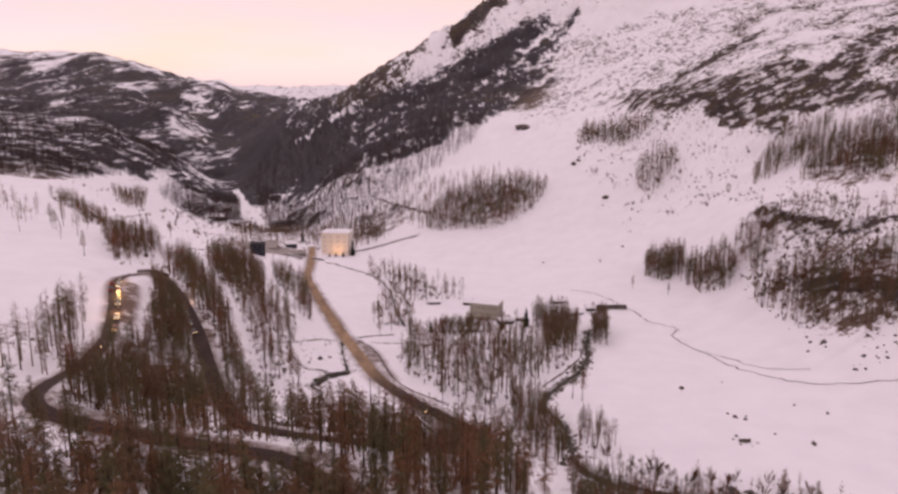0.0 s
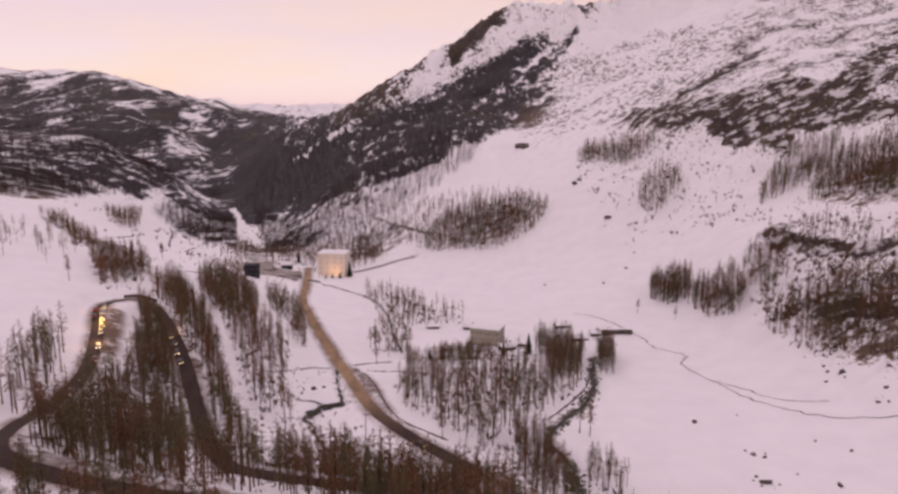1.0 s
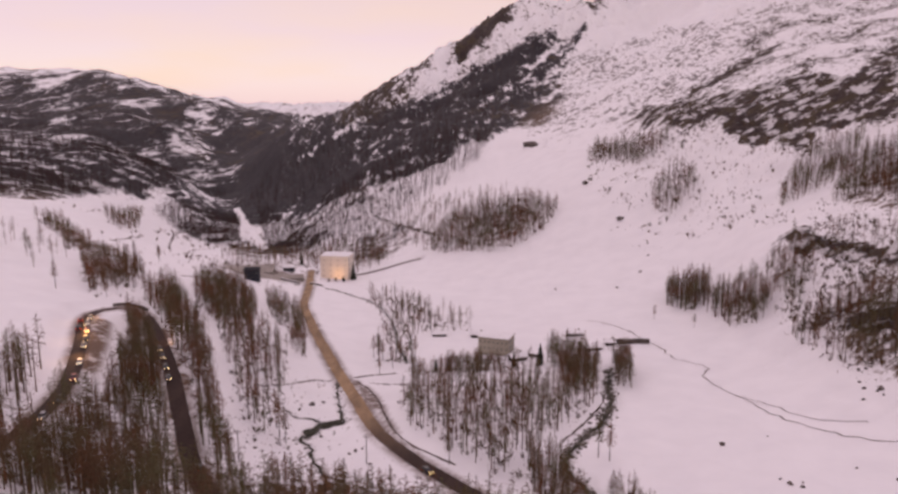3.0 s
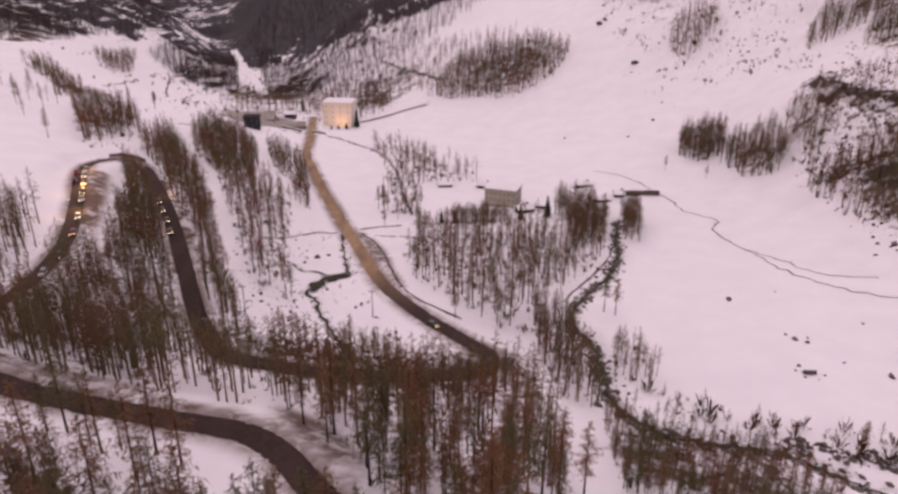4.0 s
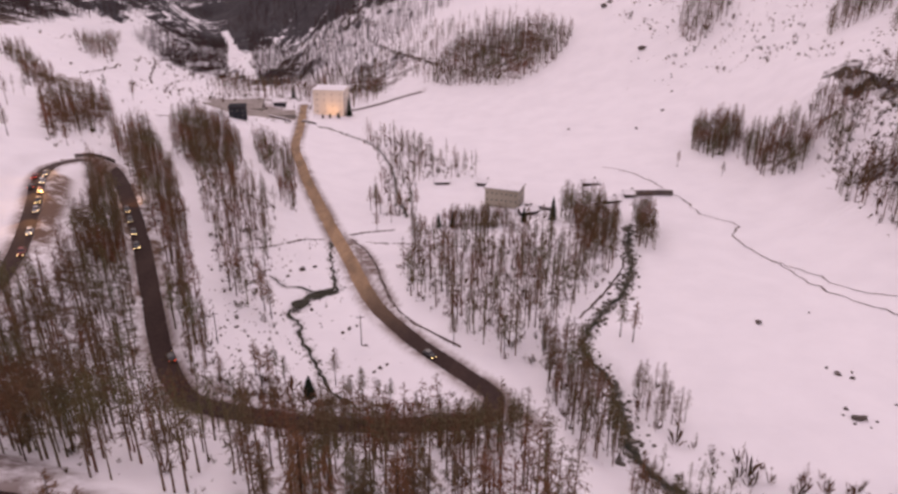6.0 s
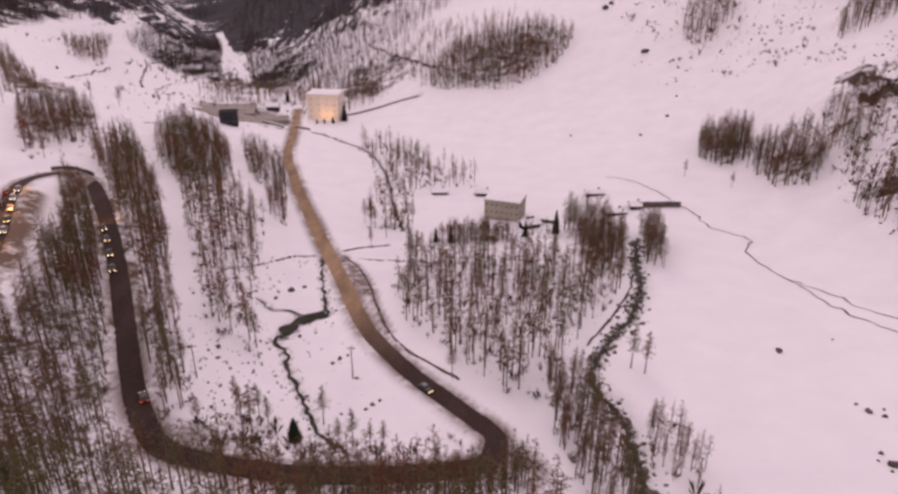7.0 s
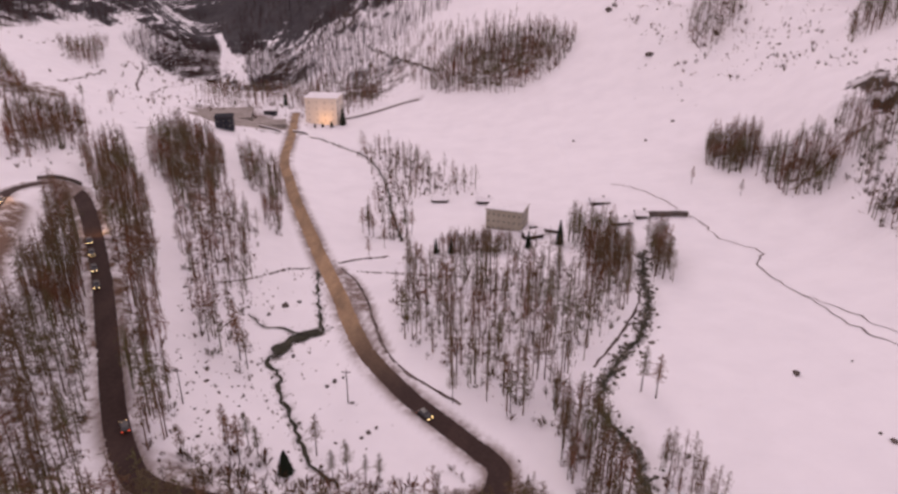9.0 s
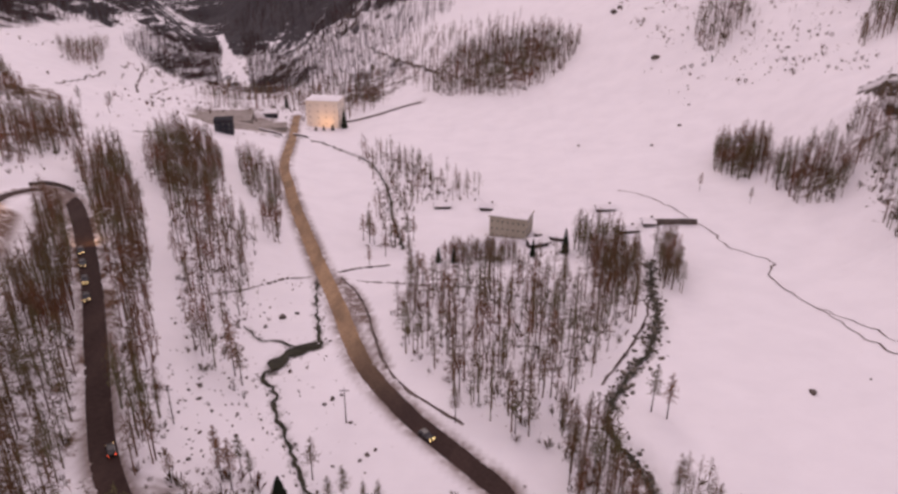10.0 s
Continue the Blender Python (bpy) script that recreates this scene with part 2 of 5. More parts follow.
FAR = {
    560: [46, 41, 20, -4, -14, -18, -18, -16, -6, 8, 50, 100, 140, 190],
    700: [46, 41, 25, -12, -24, -27, -28, -10, 18, 50, 97, 142, 169, 195],
    900: [62, 56, 28, -15, -40, -43, -6, 16, 56, 91, 136, 190, 231, 270],
    1200: [77, 72, 60, 22, -52, -37, 25, 68, 110, 152, 215, 286, 338, 390],
    1600: [96, 86, 66, 0, -55, 1, 70, 126, 188, 248, 330, 400, 457, 525],
    2000: [122, 117, 110, 80, -28, 59, 141, 242, 383, 380, 450, 527, 584, 682],
    2500: [171, 165, 166, 110, -5, 26, 55, 171, 322, 396, 470, 578, 650, 790],
    3200: [271, 294, 300, 230, 135, 67, 64, 89, 140, 238, 335, 479, 527, 669],
    4700: [203, 209, 211, 196, 180, 174, 183, 185, 188, 190, 192, 195, 199, 205],
}


def hermite(knots, values, q):
    """Smooth curves through values (knots along the last axis), read at q, one curve for each row."""
    knots, values = np.asarray(knots, float), np.asarray(values, float)
    step = np.diff(values, axis=-1) / np.diff(knots)
    tangent = np.concatenate([step[..., :1], 0.5 * (step[..., 1:] + step[..., :-1]), step[..., -1:]], -1)
    flat = np.concatenate([0 * step[..., :1] > 1, step[..., 1:] * step[..., :-1] <= 0, 0 * step[..., :1] > 1], -1)
    tangent = np.where(flat, 0.3 * tangent, tangent)
    q = np.clip(q, knots[0], knots[-1])
    i = np.clip(np.searchsorted(knots, q) - 1, 0, len(knots) - 2)
    gap = knots[i + 1] - knots[i]
    s = (q - knots[i]) / gap
    take = lambda a, n: np.take_along_axis(a, n[None] if a.ndim == 2 and n.ndim == 1 and a.shape[0] == 1 else n, -1)
    v0, v1, t0, t1 = take(values, i), take(values, i + 1), take(tangent, i), take(tangent, i + 1)
    return v0 * (2 * s**3 - 3 * s**2 + 1) + t0 * gap * (s**3 - 2 * s**2 + s) + v1 * (3 * s**2 - 2 * s**3) + t1 * gap * (s**3 - s**2)


def net(cols, rows, q, y):
    """The height in a set of cross-sections at q across and y along; q and y are flat arrays."""
    table = np.array([hermite(cols, np.array(r, float)[None], q)[0] for r in rows.values()]).T
    return hermite(list(rows), table, y[:, None])[:, 0]


def blend(a, b, x):
    s = np.clip((x - a) / (b - a), 0, 1)
    return s * s * (3 - 2 * s)


def waves(x, y, size, seed):
    """Smooth cheap relief between about -1 and 1."""
    r = np.random.RandomState(seed)
    out = 0
    for n in range(7):
        a, k, p = r.uniform(0, 6.283), r.uniform(0.6, 1.9) / size * 6.283, r.uniform(0, 6.283)
        out = out + np.sin(k * (x * np.cos(a) + y * np.sin(a)) + p + 1.3 * np.sin(k * 0.7 * (y * np.cos(a) - x * np.sin(a)) + 2 * p))
    return out / 4.5


def bare(x, y):
    """The land with no road and no stream."""
    x, y = np.asarray(x, float), np.asarray(y, float)
    shape = np.broadcast(x, y).shape
    x, y = (np.broadcast_to(v, shape).ravel() for v in (x, y))
    near, far = net(NEAR_X, NEAR, x, y), net(FAR_U, FAR, x / np.maximum(y, 300), y)
    mix = blend(540, 720, y)
    z = near * (1 - mix) + far * mix
    steep = blend(150, 320, x) + blend(700, 1300, y) * 0.9 + blend(120, 260, -x) * 0.5
    steep = np.clip(steep, 0, 1)
    yy = y * (1 - 0.82 * blend(-0.1, -0.24, x / np.maximum(y, 300)) * blend(800, 1200, y))
    z = z + waves(x, y, 22, 3) * 0.13 + steep * (waves(x, yy, 60, 5) * 3 + waves(x, yy, 23, 6) * 1.6)
    rough = blend(900, 1600, y)
    z = z + rough * (waves(x, yy, 260, 8) * 12 + waves(x, yy, 110, 9) * 6)
    high = np.where((y > 560) & (y < 4900) & (np.abs(x) < 1.1 * y + 100))[0]
    crag = blend(600, 1500, y[high]) * 0.8 + 0.22 * blend(150, 300, x[high])
    crag = crag * blend(-60, 120, z[high])
    folds = [noise.ridged_multi_fractal(Vector((a / 210 + b / 900, b / (330 if a > -0.12 * b else 1500) - a / 800, 3.7)), 0.9, 2.1, 5, 1.0, 2.0) for a, b in zip(x[high], y[high])]
    crag = crag * (0.42 + 0.58 * blend(-0.14, 0.0, x[high] / y[high]))
    z[high] += crag * (np.array(folds) - 1.1) * (24 + 26 * blend(1400, 1900, y[high]))
    peak = np.where((y > 1500) & (y < 2700) & (x > -0.08 * y) & (x < 0.32 * y))[0]
    teeth = [noise.ridged_multi_fractal(Vector((a / 95, b / 170 + a / 400, 9.1)), 0.8, 2.2, 4, 1.0, 2.0) for a, b in zip(x[peak], y[peak])]
    u = x[peak] / y[peak]
    z[peak] += (np.array(teeth) - 1.0) * 26 * blend(1500, 1800, y[peak]) * blend(2700, 2300, y[peak]) * blend(-0.08, 0.0, u) * blend(0.32, 0.22, u)
    return z.reshape(shape)

# ---- roads and water in plan ----
MAIN = [(-128, 660), (-122, 626), (-110, 560), (-99, 490), (-87, 448), (-76, 412), (-57, 358), (-42, 316), (-28, 273), (-15, 249), (-4, 235), (4, 225), (8, 218), (6, 209), (-1, 205),
        (-14, 201), (-33, 198), (-49, 199), (-60, 202), (-67, 209), (-76, 224), (-89, 251), (-104, 282), (-126, 322), (-137, 337), (-147, 337)]
UPPER = [(-147, 337), (-151, 326), (-146, 305), (-134, 278), (-120, 243), (-113, 214), (-108, 186), (-102, 166), (-93, 154), (-79, 147.4), (-66, 144.4), (-50, 142.2), (-37, 140), (-29, 134.5), (-22, 126), (-9, 112), (10, 100), (40, 88), (80, 76), (130, 66), (190, 60)]
SIDE = [(-44, 338), (-37, 326), (-31, 309), (-26.5, 290), (-21, 270), (-14, 257), (-7, 250), (0, 243)]
LANE = [(-97, 640), (-84, 649), (-63, 662), (-31, 672)]
BROOK = [(-52, 335), (-50, 321), (-44, 293), (-42, 285), (-47, 282), (-50, 275), (-53, 267), (-53, 263), (-49, 257), (-45, 245), (-40, 235), (-35.5, 224), (-32, 218), (-24, 209)]
RILL = [(-130, 560), (-111, 565), (-91, 561), (-72, 539), (-56, 519), (-43, 480), (-36, 447), (-33, 421), (-28, 395), (-24, 372)]
TORRENT = [(72, 352), (66, 326), (62, 305), (54, 283), (44, 266), (37, 252), (35, 241), (39, 226), (38, 206), (38, 192), (42, 182), (49, 176), (64, 175), (73, 172), (80, 166), (90, 157), (110, 146), (160, 130)]
FOOTPATH = [(76, 437), (89, 422), (101, 388), (105, 362), (115, 346), (109, 335), (111, 317), (115, 299), (118, 279), (124, 266), (136, 250), (160, 235)]
BRANCH = [(113, 308), (121, 292), (126, 276), (140, 262)]


def spline(points, gap):
    """A smooth line through the points, with about gap metres between its own."""
    p = np.array(points, float)
    p = np.vstack([2 * p[0] - p[1], p, 2 * p[-1] - p[-2]])
    out = []
    for a, b, c, d in zip(p, p[1:], p[2:], p[3:]):
        n = max(1, int(np.linalg.norm(c - b) / gap))
        s = np.arange(n)[:, None] / n
        out.append(0.5 * (2 * b + (c - a) * s + (2 * a - 5 * b + 4 * c - d) * s**2 + (3 * b - a - 3 * c + d) * s**3))
    return np.vstack([*out, p[-2:-1]])


def nearest(x, y, line, reach):
    """For each place: the distance to a line (reach or more where far off) and the number of its nearest point."""
    x, y = np.ravel(x), np.ravel(y)
    far, which = np.full(len(x), float(reach)), np.zeros(len(x), int)
    lo, hi = line.min(0) - reach, line.max(0) + reach
    some = np.where((x > lo[0]) & (x < hi[0]) & (y > lo[1]) & (y < hi[1]))[0]
    for part_ in np.array_split(some, max(1, len(some) // 20000)):
        d = np.hypot(x[part_, None] - line[:, 0], y[part_, None] - line[:, 1])
        which[part_] = d.argmin(1)
        far[part_] = np.minimum(d.min(1), reach)
    return far, which


def soft_run(v, n):
    k = np.ones(n) / n
    return np.convolve(np.pad(v, n // 2, mode="edge"), k, "same")[n // 2 : len(v) + n // 2]


WAYS = {}
for way_name, pts, half, reach in (("main", MAIN, 2.4, 13), ("upper", UPPER, 2.15, 13), ("lane", LANE, 1.6, 6)):
    line = spline(pts, 1.0)
    WAYS[way_name] = (line, soft_run(bare(line[:, 0], line[:, 1]), 31), half, reach)
BEDS = {}
for bed_name, pts, half, deep in (("brook", BROOK, 0.56, 0.7), ("pool", [(-42.5, 285.5), (-47, 282.5), (-50.5, 277), (-52, 269)], 2.5, 0.9), ("inlet", [(-47, 282), (-53, 285), (-59, 285), (-66, 290)], 0.42, 0.5), ("rill", RILL, 0.6, 0.6), ("torrent", TORRENT, 1.6, 1.4)):
    line = spline(pts, 1.0)
    wob = np.stack([waves(line[:, 0], line[:, 1], 7, 21), waves(line[:, 0], line[:, 1], 7, 22)], 1)
    line = line + wob * 0.75
    BEDS[bed_name] = (line, soft_run(bare(line[:, 0], line[:, 1]), 9) - deep, half, deep)
CLIFFS = (
    ([(212, 860), (216, 760), (222, 710), (240, 680), (256, 640)], 24, 20),
    ([(256, 622), (272, 600), (292, 574), (320, 535), (345, 500)], 26, 20),
    ([(198, 450), (191, 424), (192, 398), (197, 372), (208, 350), (228, 326)], 15, 11),
    ([(290, 720), (320, 650), (355, 590), (380, 540)], 22, 18),
    ([(166, 345), (172, 325), (180, 305), (190, 280)], 7, 9),
)


def land(x, y):
    """The finished ground, with roads cut in, snow banks beside them, stream beds and cliffs."""
    x, y = np.asarray(x, float), np.asarray(y, float)
    shape = x.shape
    x, y = x.ravel(), y.ravel()
    z = bare(x, y)
    for pts, rise, wide in CLIFFS:
        line = spline(pts, 4)
        d, i = nearest(x, y, line, 60)
        ahead = np.gradient(line, axis=0)[i]
        side = np.sign(ahead[:, 1] * (x - line[i, 0]) - ahead[:, 0] * (y - line[i, 1]))
        side = d * side + 4 * waves(x, y, 25, 31)
        along = i / len(line)
        rise = rise * blend(0.0, 0.18, along) * blend(1.0, 0.85, along)
        z = z + rise * np.exp(-np.maximum(side, 0) / 28) * blend(-wide / 2, wide / 2, side) * (d < 60) * blend(60, 45, d)
    for line, bed, half, deep in BEDS.values():
        d, i = nearest(x, y, line, 9)
        z = z + (np.minimum(bed[i], z) - z) * blend(half * 2.2 + 1, half * 0.8, d)
    for line, top, half, reach in WAYS.values():
        d, i = nearest(x, y, line, reach)
        z = z + (top[i] - 0.25 - z) * blend(reach, half + 0.8, d)
        bank = np.exp(-(((d - half - 1.5) / 0.9) ** 2)) * (0.55 + 0.35 * waves(x, y, 7, 41))
        z = z + bank * (half > 2)
    return z.reshape(shape)


def part(name, verts, faces, material, parent=None, smooth=False):
    """One mesh object from plain vertices and faces."""
    me = bpy.data.meshes.new(name)
    me.from_pydata([tuple(map(float, v)) for v in verts], [], [tuple(map(int, f)) for f in faces])
    me.materials.append(material)
    if smooth:
        me.polygons.foreach_set("use_smooth", np.ones(len(me.polygons), bool))
    ob = new(name, me)
    ob.parent = parent
    return ob


def swift_mesh(name, verts, tris, material, smooth=False):
    """A mesh from large arrays of vertices and triangles or quads."""
    me = bpy.data.meshes.new(name)
    verts, tris = np.asarray(verts, np.float32), np.asarray(tris, np.int32)
    k = tris.shape[1]
    me.vertices.add(len(verts)), me.loops.add(tris.size), me.polygons.add(len(tris))
    me.vertices.foreach_set("co", verts.ravel())
    me.loops.foreach_set("vertex_index", tris.ravel())
    me.polygons.foreach_set("loop_start", np.arange(0, tris.size, k, dtype=np.int32))
    me.polygons.foreach_set("use_smooth", np.full(len(tris), smooth))
    me.materials.append(material)
    me.update(calc_edges=True)
    return me


def grid_faces(rows, cols):
    n = np.arange(rows * cols).reshape(rows, cols)
    return np.stack([n[:-1, :-1], n[:-1, 1:], n[1:, 1:], n[1:, :-1]], -1).reshape(-1, 4)


def paint(me, name, values):
    me.attributes.new(name, "FLOAT", "POINT").data.foreach_set("value", np.asarray(values, np.float32).ravel())


def run(start, stop, gap, growth=1.0):
    out = [start]
    while out[-1] < stop:
        out.append(out[-1] + gap)
        gap *= growth
    return out


# ---- the ground: one sheet to the horizon ----
right = run(0, 190, 1.5)[:-1] + run(190, 1150, 2.2, 1.055)
X_AT = np.array([-v for v in right[:0:-1]] + right)
Y_AT = np.array([-v for v in run(60, 3000, 20, 1.25)[::-1]] + run(-55, 38, 6)[:-1] + run(38, 440, 1.5)[:-1] + run(440, 4950, 2.2, 1.012))
GX, GY = np.meshgrid(X_AT, Y_AT)
GX = GX * np.maximum(1, 1 + (GY - 440) / 500)
GZ = land(GX, GY)


def inside(x, y, poly):
    p, hit = np.array(poly, float), np.zeros(len(x), bool)
    for (ax, ay), (bx, by) in zip(p, np.roll(p, -1, 0)):
        hit ^= ((ay > y) != (by > y)) & (x < (bx - ax) * (y - ay) / (by - ay + 1e-9) + ax)
    return hit


def in_field(x, y, cx, cy, rx, ry, turn=0.0):
    """1 inside an oval of the plan, falling to 0 round its edge."""
    a = radians(turn)
    u, v = (x - cx) * np.cos(a) + (y - cy) * np.sin(a), (y - cy) * np.cos(a) - (x - cx) * np.sin(a)
    return blend(1.25, 0.7, np.hypot(u / rx, v / ry))


# Brush and fallen needles under the densest woods: centre, half axes, turn, amount.
LITTER = ((-97, 236, 13, 40, 22, 0.5), (-112, 300, 6, 34, 25, 0.6), (-86, 190, 16, 20, 0, 0.5), (-86, 168, 18, 12, -20, 0.5), (-128, 230, 6, 24, 20, 0.4), (30, 212, 6, 26, 0, 0.4), (-465, 790, 46, 70, 25, 0.5), (-104, 300, 8, 70, 27, 0.55), (0, 165, 13, 30, 0, 0.36), (-108, 386, 12, 62, 27, 0.38), (7, 360, 13, 5, 0, 0.62), (54, 352, 12, 20, 0, 0.42), (-46, 96, 26, 16, 0, 0.55), (50, 165, 22, 15, 0, 0.66), (-136, 438, 13, 48, 27, 0.5), (-8, 196, 17, 4.5, 12, 0.55), (180, 312, 24, 46, -15, 0.66), (268, 440, 40, 52, 20, 0.66), (250, 520, 22, 26, 20, 0.45), (138, 448, 8, 16, 0, 0.5), (150, 400, 8, 18, 0, 0.5), (38, 694, 46, 50, 0, 0.6), (-186, 404, 12, 40, 20, 0.55), (-246, 508, 20, 44, 40, 0.5), (168, 690, 16, 50, -15, 0.4), (173, 395, 8, 20, 0, 0.42), (-350, 790, 16, 90, 22, 0.4), (-200, 455, 14, 60, 25, 0.4), (-300, 930, 50, 110, 18, 0.64), (-190, 860, 60, 70, 0, 0.6), (-75, 765, 42, 70, 0, 0.58), (-420, 720, 40, 60, 0, 0.58))


# Where the forests of the far slopes begin, along the valley.
FOOT_U, FOOT_Y = (-0.6, -0.52, -0.46, -0.39, -0.34, -0.27, -0.22, -0.16, -0.1, 0), (690, 750, 930, 1050, 1000, 1100, 980, 890, 900, 860)


TRACK = [(-400, 1340), (-333, 1148), (-295, 1056), (-250, 930), (-220, 850)]
# Thin rock strands of the upper slope, and the dark wooded rib that climbs the mountain.
BANDS = (([(195, 767), (235, 826), (270, 885), (329, 905), (407, 988)], 10, 0.75), ([(257, 581), (293, 622), (319, 616), (375, 685), (442, 760)], 13, 0.8))
STAIN = [(-234, 1160), (-160, 1110), (-68, 1075), (3, 1150), (90, 1310), (205, 1550), (262, 1680), (285, 1720)]
SCREE = [(101, 1382), (256, 1515), (467, 1593), (440, 1055), (322, 905), (205, 895), (120, 960)]


def cover(x, y, z):
    """How rocky and how wooded the ground is, 0 to 1."""
    u = x / np.maximum(y, 300)
    yy = y * (1 - 0.82 * blend(-0.12, -0.22, u) * blend(1000, 1300, y))
    patch = waves(x, yy, 150, 71) * 0.5 + waves(x, yy, 55, 72) * 0.5
    rock = 0.42 * blend(150, 185, x) * blend(60, 0, np.abs(y - 290)) + 0.52 * blend(25, 130, z) * (x > 0) * (1 + 0.5 * patch) * (1 - 0.55 * blend(1250, 1500, y))
    for pts, rise, wide in CLIFFS:
        line = spline(pts, 4)
        d, i = nearest(x, y, line, 70)
        d = d.reshape(x.shape) + 0.35 * wide * waves(x, y, 34, 73)
        rock = rock + (0.86 + 0.3 * patch) * blend(wide * 1.2, wide * 0.45, d)
    rock = rock + 0.7 * in_field(x, y, 198, 388, 13, 52, 4)
    rock = rock + 0.62 * (1 + 0.7 * waves(x, y, 28, 74)) * in_field(x, y, -205, 935, 24, 75, 12) + 0.45 * in_field(x, y, -120, 1010, 40, 60, 10)
    rock = rock + 0.55 * in_field(x, y, 70, 1950, 80, 130) + 0.45 * in_field(x, y, 375, 1850, 70, 120)
    rock = rock + 0.35 * blend(1500, 1900, y) * (1 + patch) * (1 - 0.6 * blend(0.02, 0.1, u)) + 0.4 * in_field(x, y, -180, 1850, 110, 200)
    rock = rock + (0.32 + 0.3 * patch) * in_field(x, y, 275, 680, 42, 210, 20.3) + 0.42 * in_field(x, y, -60, 770, 60, 80)
    for pts, wide, much in BANDS:
        d = nearest(x, y, spline(pts, 6), 90)[0].reshape(x.shape) + 0.4 * wide * waves(x, y, 30, 78)
        rock = rock + much * blend(wide * 1.3, wide * 0.4, d)
    rock = rock * (1 - 0.8 * in_field(x, y, 520, 1760, 190, 210)) * (1 - 0.5 * in_field(x, y, 290, 1200, 130, 330, -20))
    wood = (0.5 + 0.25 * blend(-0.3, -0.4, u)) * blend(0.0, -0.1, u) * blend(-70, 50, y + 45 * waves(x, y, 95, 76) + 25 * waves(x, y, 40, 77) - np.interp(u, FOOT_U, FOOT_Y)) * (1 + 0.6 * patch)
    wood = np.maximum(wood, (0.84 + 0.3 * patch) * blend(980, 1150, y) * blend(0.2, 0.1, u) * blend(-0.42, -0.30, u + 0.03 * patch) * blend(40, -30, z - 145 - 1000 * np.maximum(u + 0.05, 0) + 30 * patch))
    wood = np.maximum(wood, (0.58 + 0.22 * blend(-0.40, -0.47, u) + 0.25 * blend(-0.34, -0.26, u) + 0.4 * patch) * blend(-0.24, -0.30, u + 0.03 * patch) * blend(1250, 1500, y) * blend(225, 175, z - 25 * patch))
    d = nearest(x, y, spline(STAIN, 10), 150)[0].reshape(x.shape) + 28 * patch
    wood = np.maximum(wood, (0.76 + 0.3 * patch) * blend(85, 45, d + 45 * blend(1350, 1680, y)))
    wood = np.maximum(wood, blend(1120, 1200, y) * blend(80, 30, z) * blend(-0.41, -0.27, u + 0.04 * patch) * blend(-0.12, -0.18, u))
    wood = wood * blend(370, 220, z - 60 * patch - 250 * blend(0.0, 0.15, u)) * blend(4200, 3600, y)
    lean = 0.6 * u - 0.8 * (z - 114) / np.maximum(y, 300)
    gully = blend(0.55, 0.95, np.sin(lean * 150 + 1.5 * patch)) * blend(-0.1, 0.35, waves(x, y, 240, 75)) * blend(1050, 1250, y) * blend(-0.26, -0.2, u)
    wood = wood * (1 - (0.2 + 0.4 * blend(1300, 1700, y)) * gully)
    wood = wood * (1 - 0.85 * in_field(x, y, -705, 1970, 42, 55)) * (1 - 0.6 * in_field(x, y, -288, 1000, 7, 150, 18.7))
    for cx, cy, rx, ry, turn, much in LITTER:
        wood = np.maximum(wood, much * in_field(x, y, cx, cy, rx, ry, turn))
    wood = wood * (1 - 0.75 * blend(8, 4, nearest(x, y, spline(TRACK, 5), 30)[0].reshape(x.shape)))
    return np.clip(rock, 0, 1.2), np.clip(wood, 0, 1)


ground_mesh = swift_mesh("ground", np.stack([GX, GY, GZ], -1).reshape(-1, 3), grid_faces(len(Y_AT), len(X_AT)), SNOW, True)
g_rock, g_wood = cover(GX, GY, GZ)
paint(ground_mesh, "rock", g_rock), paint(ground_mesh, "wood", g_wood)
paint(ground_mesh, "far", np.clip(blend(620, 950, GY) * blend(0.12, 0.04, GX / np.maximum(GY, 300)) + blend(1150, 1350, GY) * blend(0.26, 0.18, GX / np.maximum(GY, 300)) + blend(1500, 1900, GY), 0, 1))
paint(ground_mesh, "scree", 0.95 * inside(GX.ravel() + 25 * waves(GX, GY, 60, 79).ravel(), GY.ravel(), SCREE) * blend(1.0, 0.5, g_wood.ravel()))
soil = np.zeros(GX.size)
for line, top, half, reach in WAYS.values():
    d, i = nearest(GX, GY, line, 9)
    soil = np.maximum(soil, blend(half + 3.8, half + 0.2, d) * (0.85 if half > 2 else 0.45))
wet = np.zeros(GX.size)
for line, bed, half, deep in BEDS.values():
    d, i = nearest(GX, GY, line, 9)
    wet = np.maximum(wet, blend(half * 1.3 + 0.6, half * 0.5, d) * (0.85 if half > 1.55 else 1.0))
paint(ground_mesh, "bed", wet)
soil = np.maximum(soil, 0.9 * in_field(GX, GY, -164, 612, 28, 46, 15).ravel())
soil = np.maximum(soil, (0.95 * np.clip(0.5 + 0.7 * waves(GX, GY, 6, 44), 0, 1) * in_field(GX, GY, -58, 206, 15, 8, 10)).ravel())
soil = np.maximum(soil, 0.9 * in_field(GX, GY, -25, 143, 14, 4, -48).ravel())
soil = np.maximum(soil, 0.8 * in_field(GX, GY, -72, 154, 16, 3.5, -8).ravel())
soil = np.maximum(soil, 0.8 * blend(2.6, 0.6, nearest(GX, GY, spline(SIDE[:5], 2), 9)[0]))
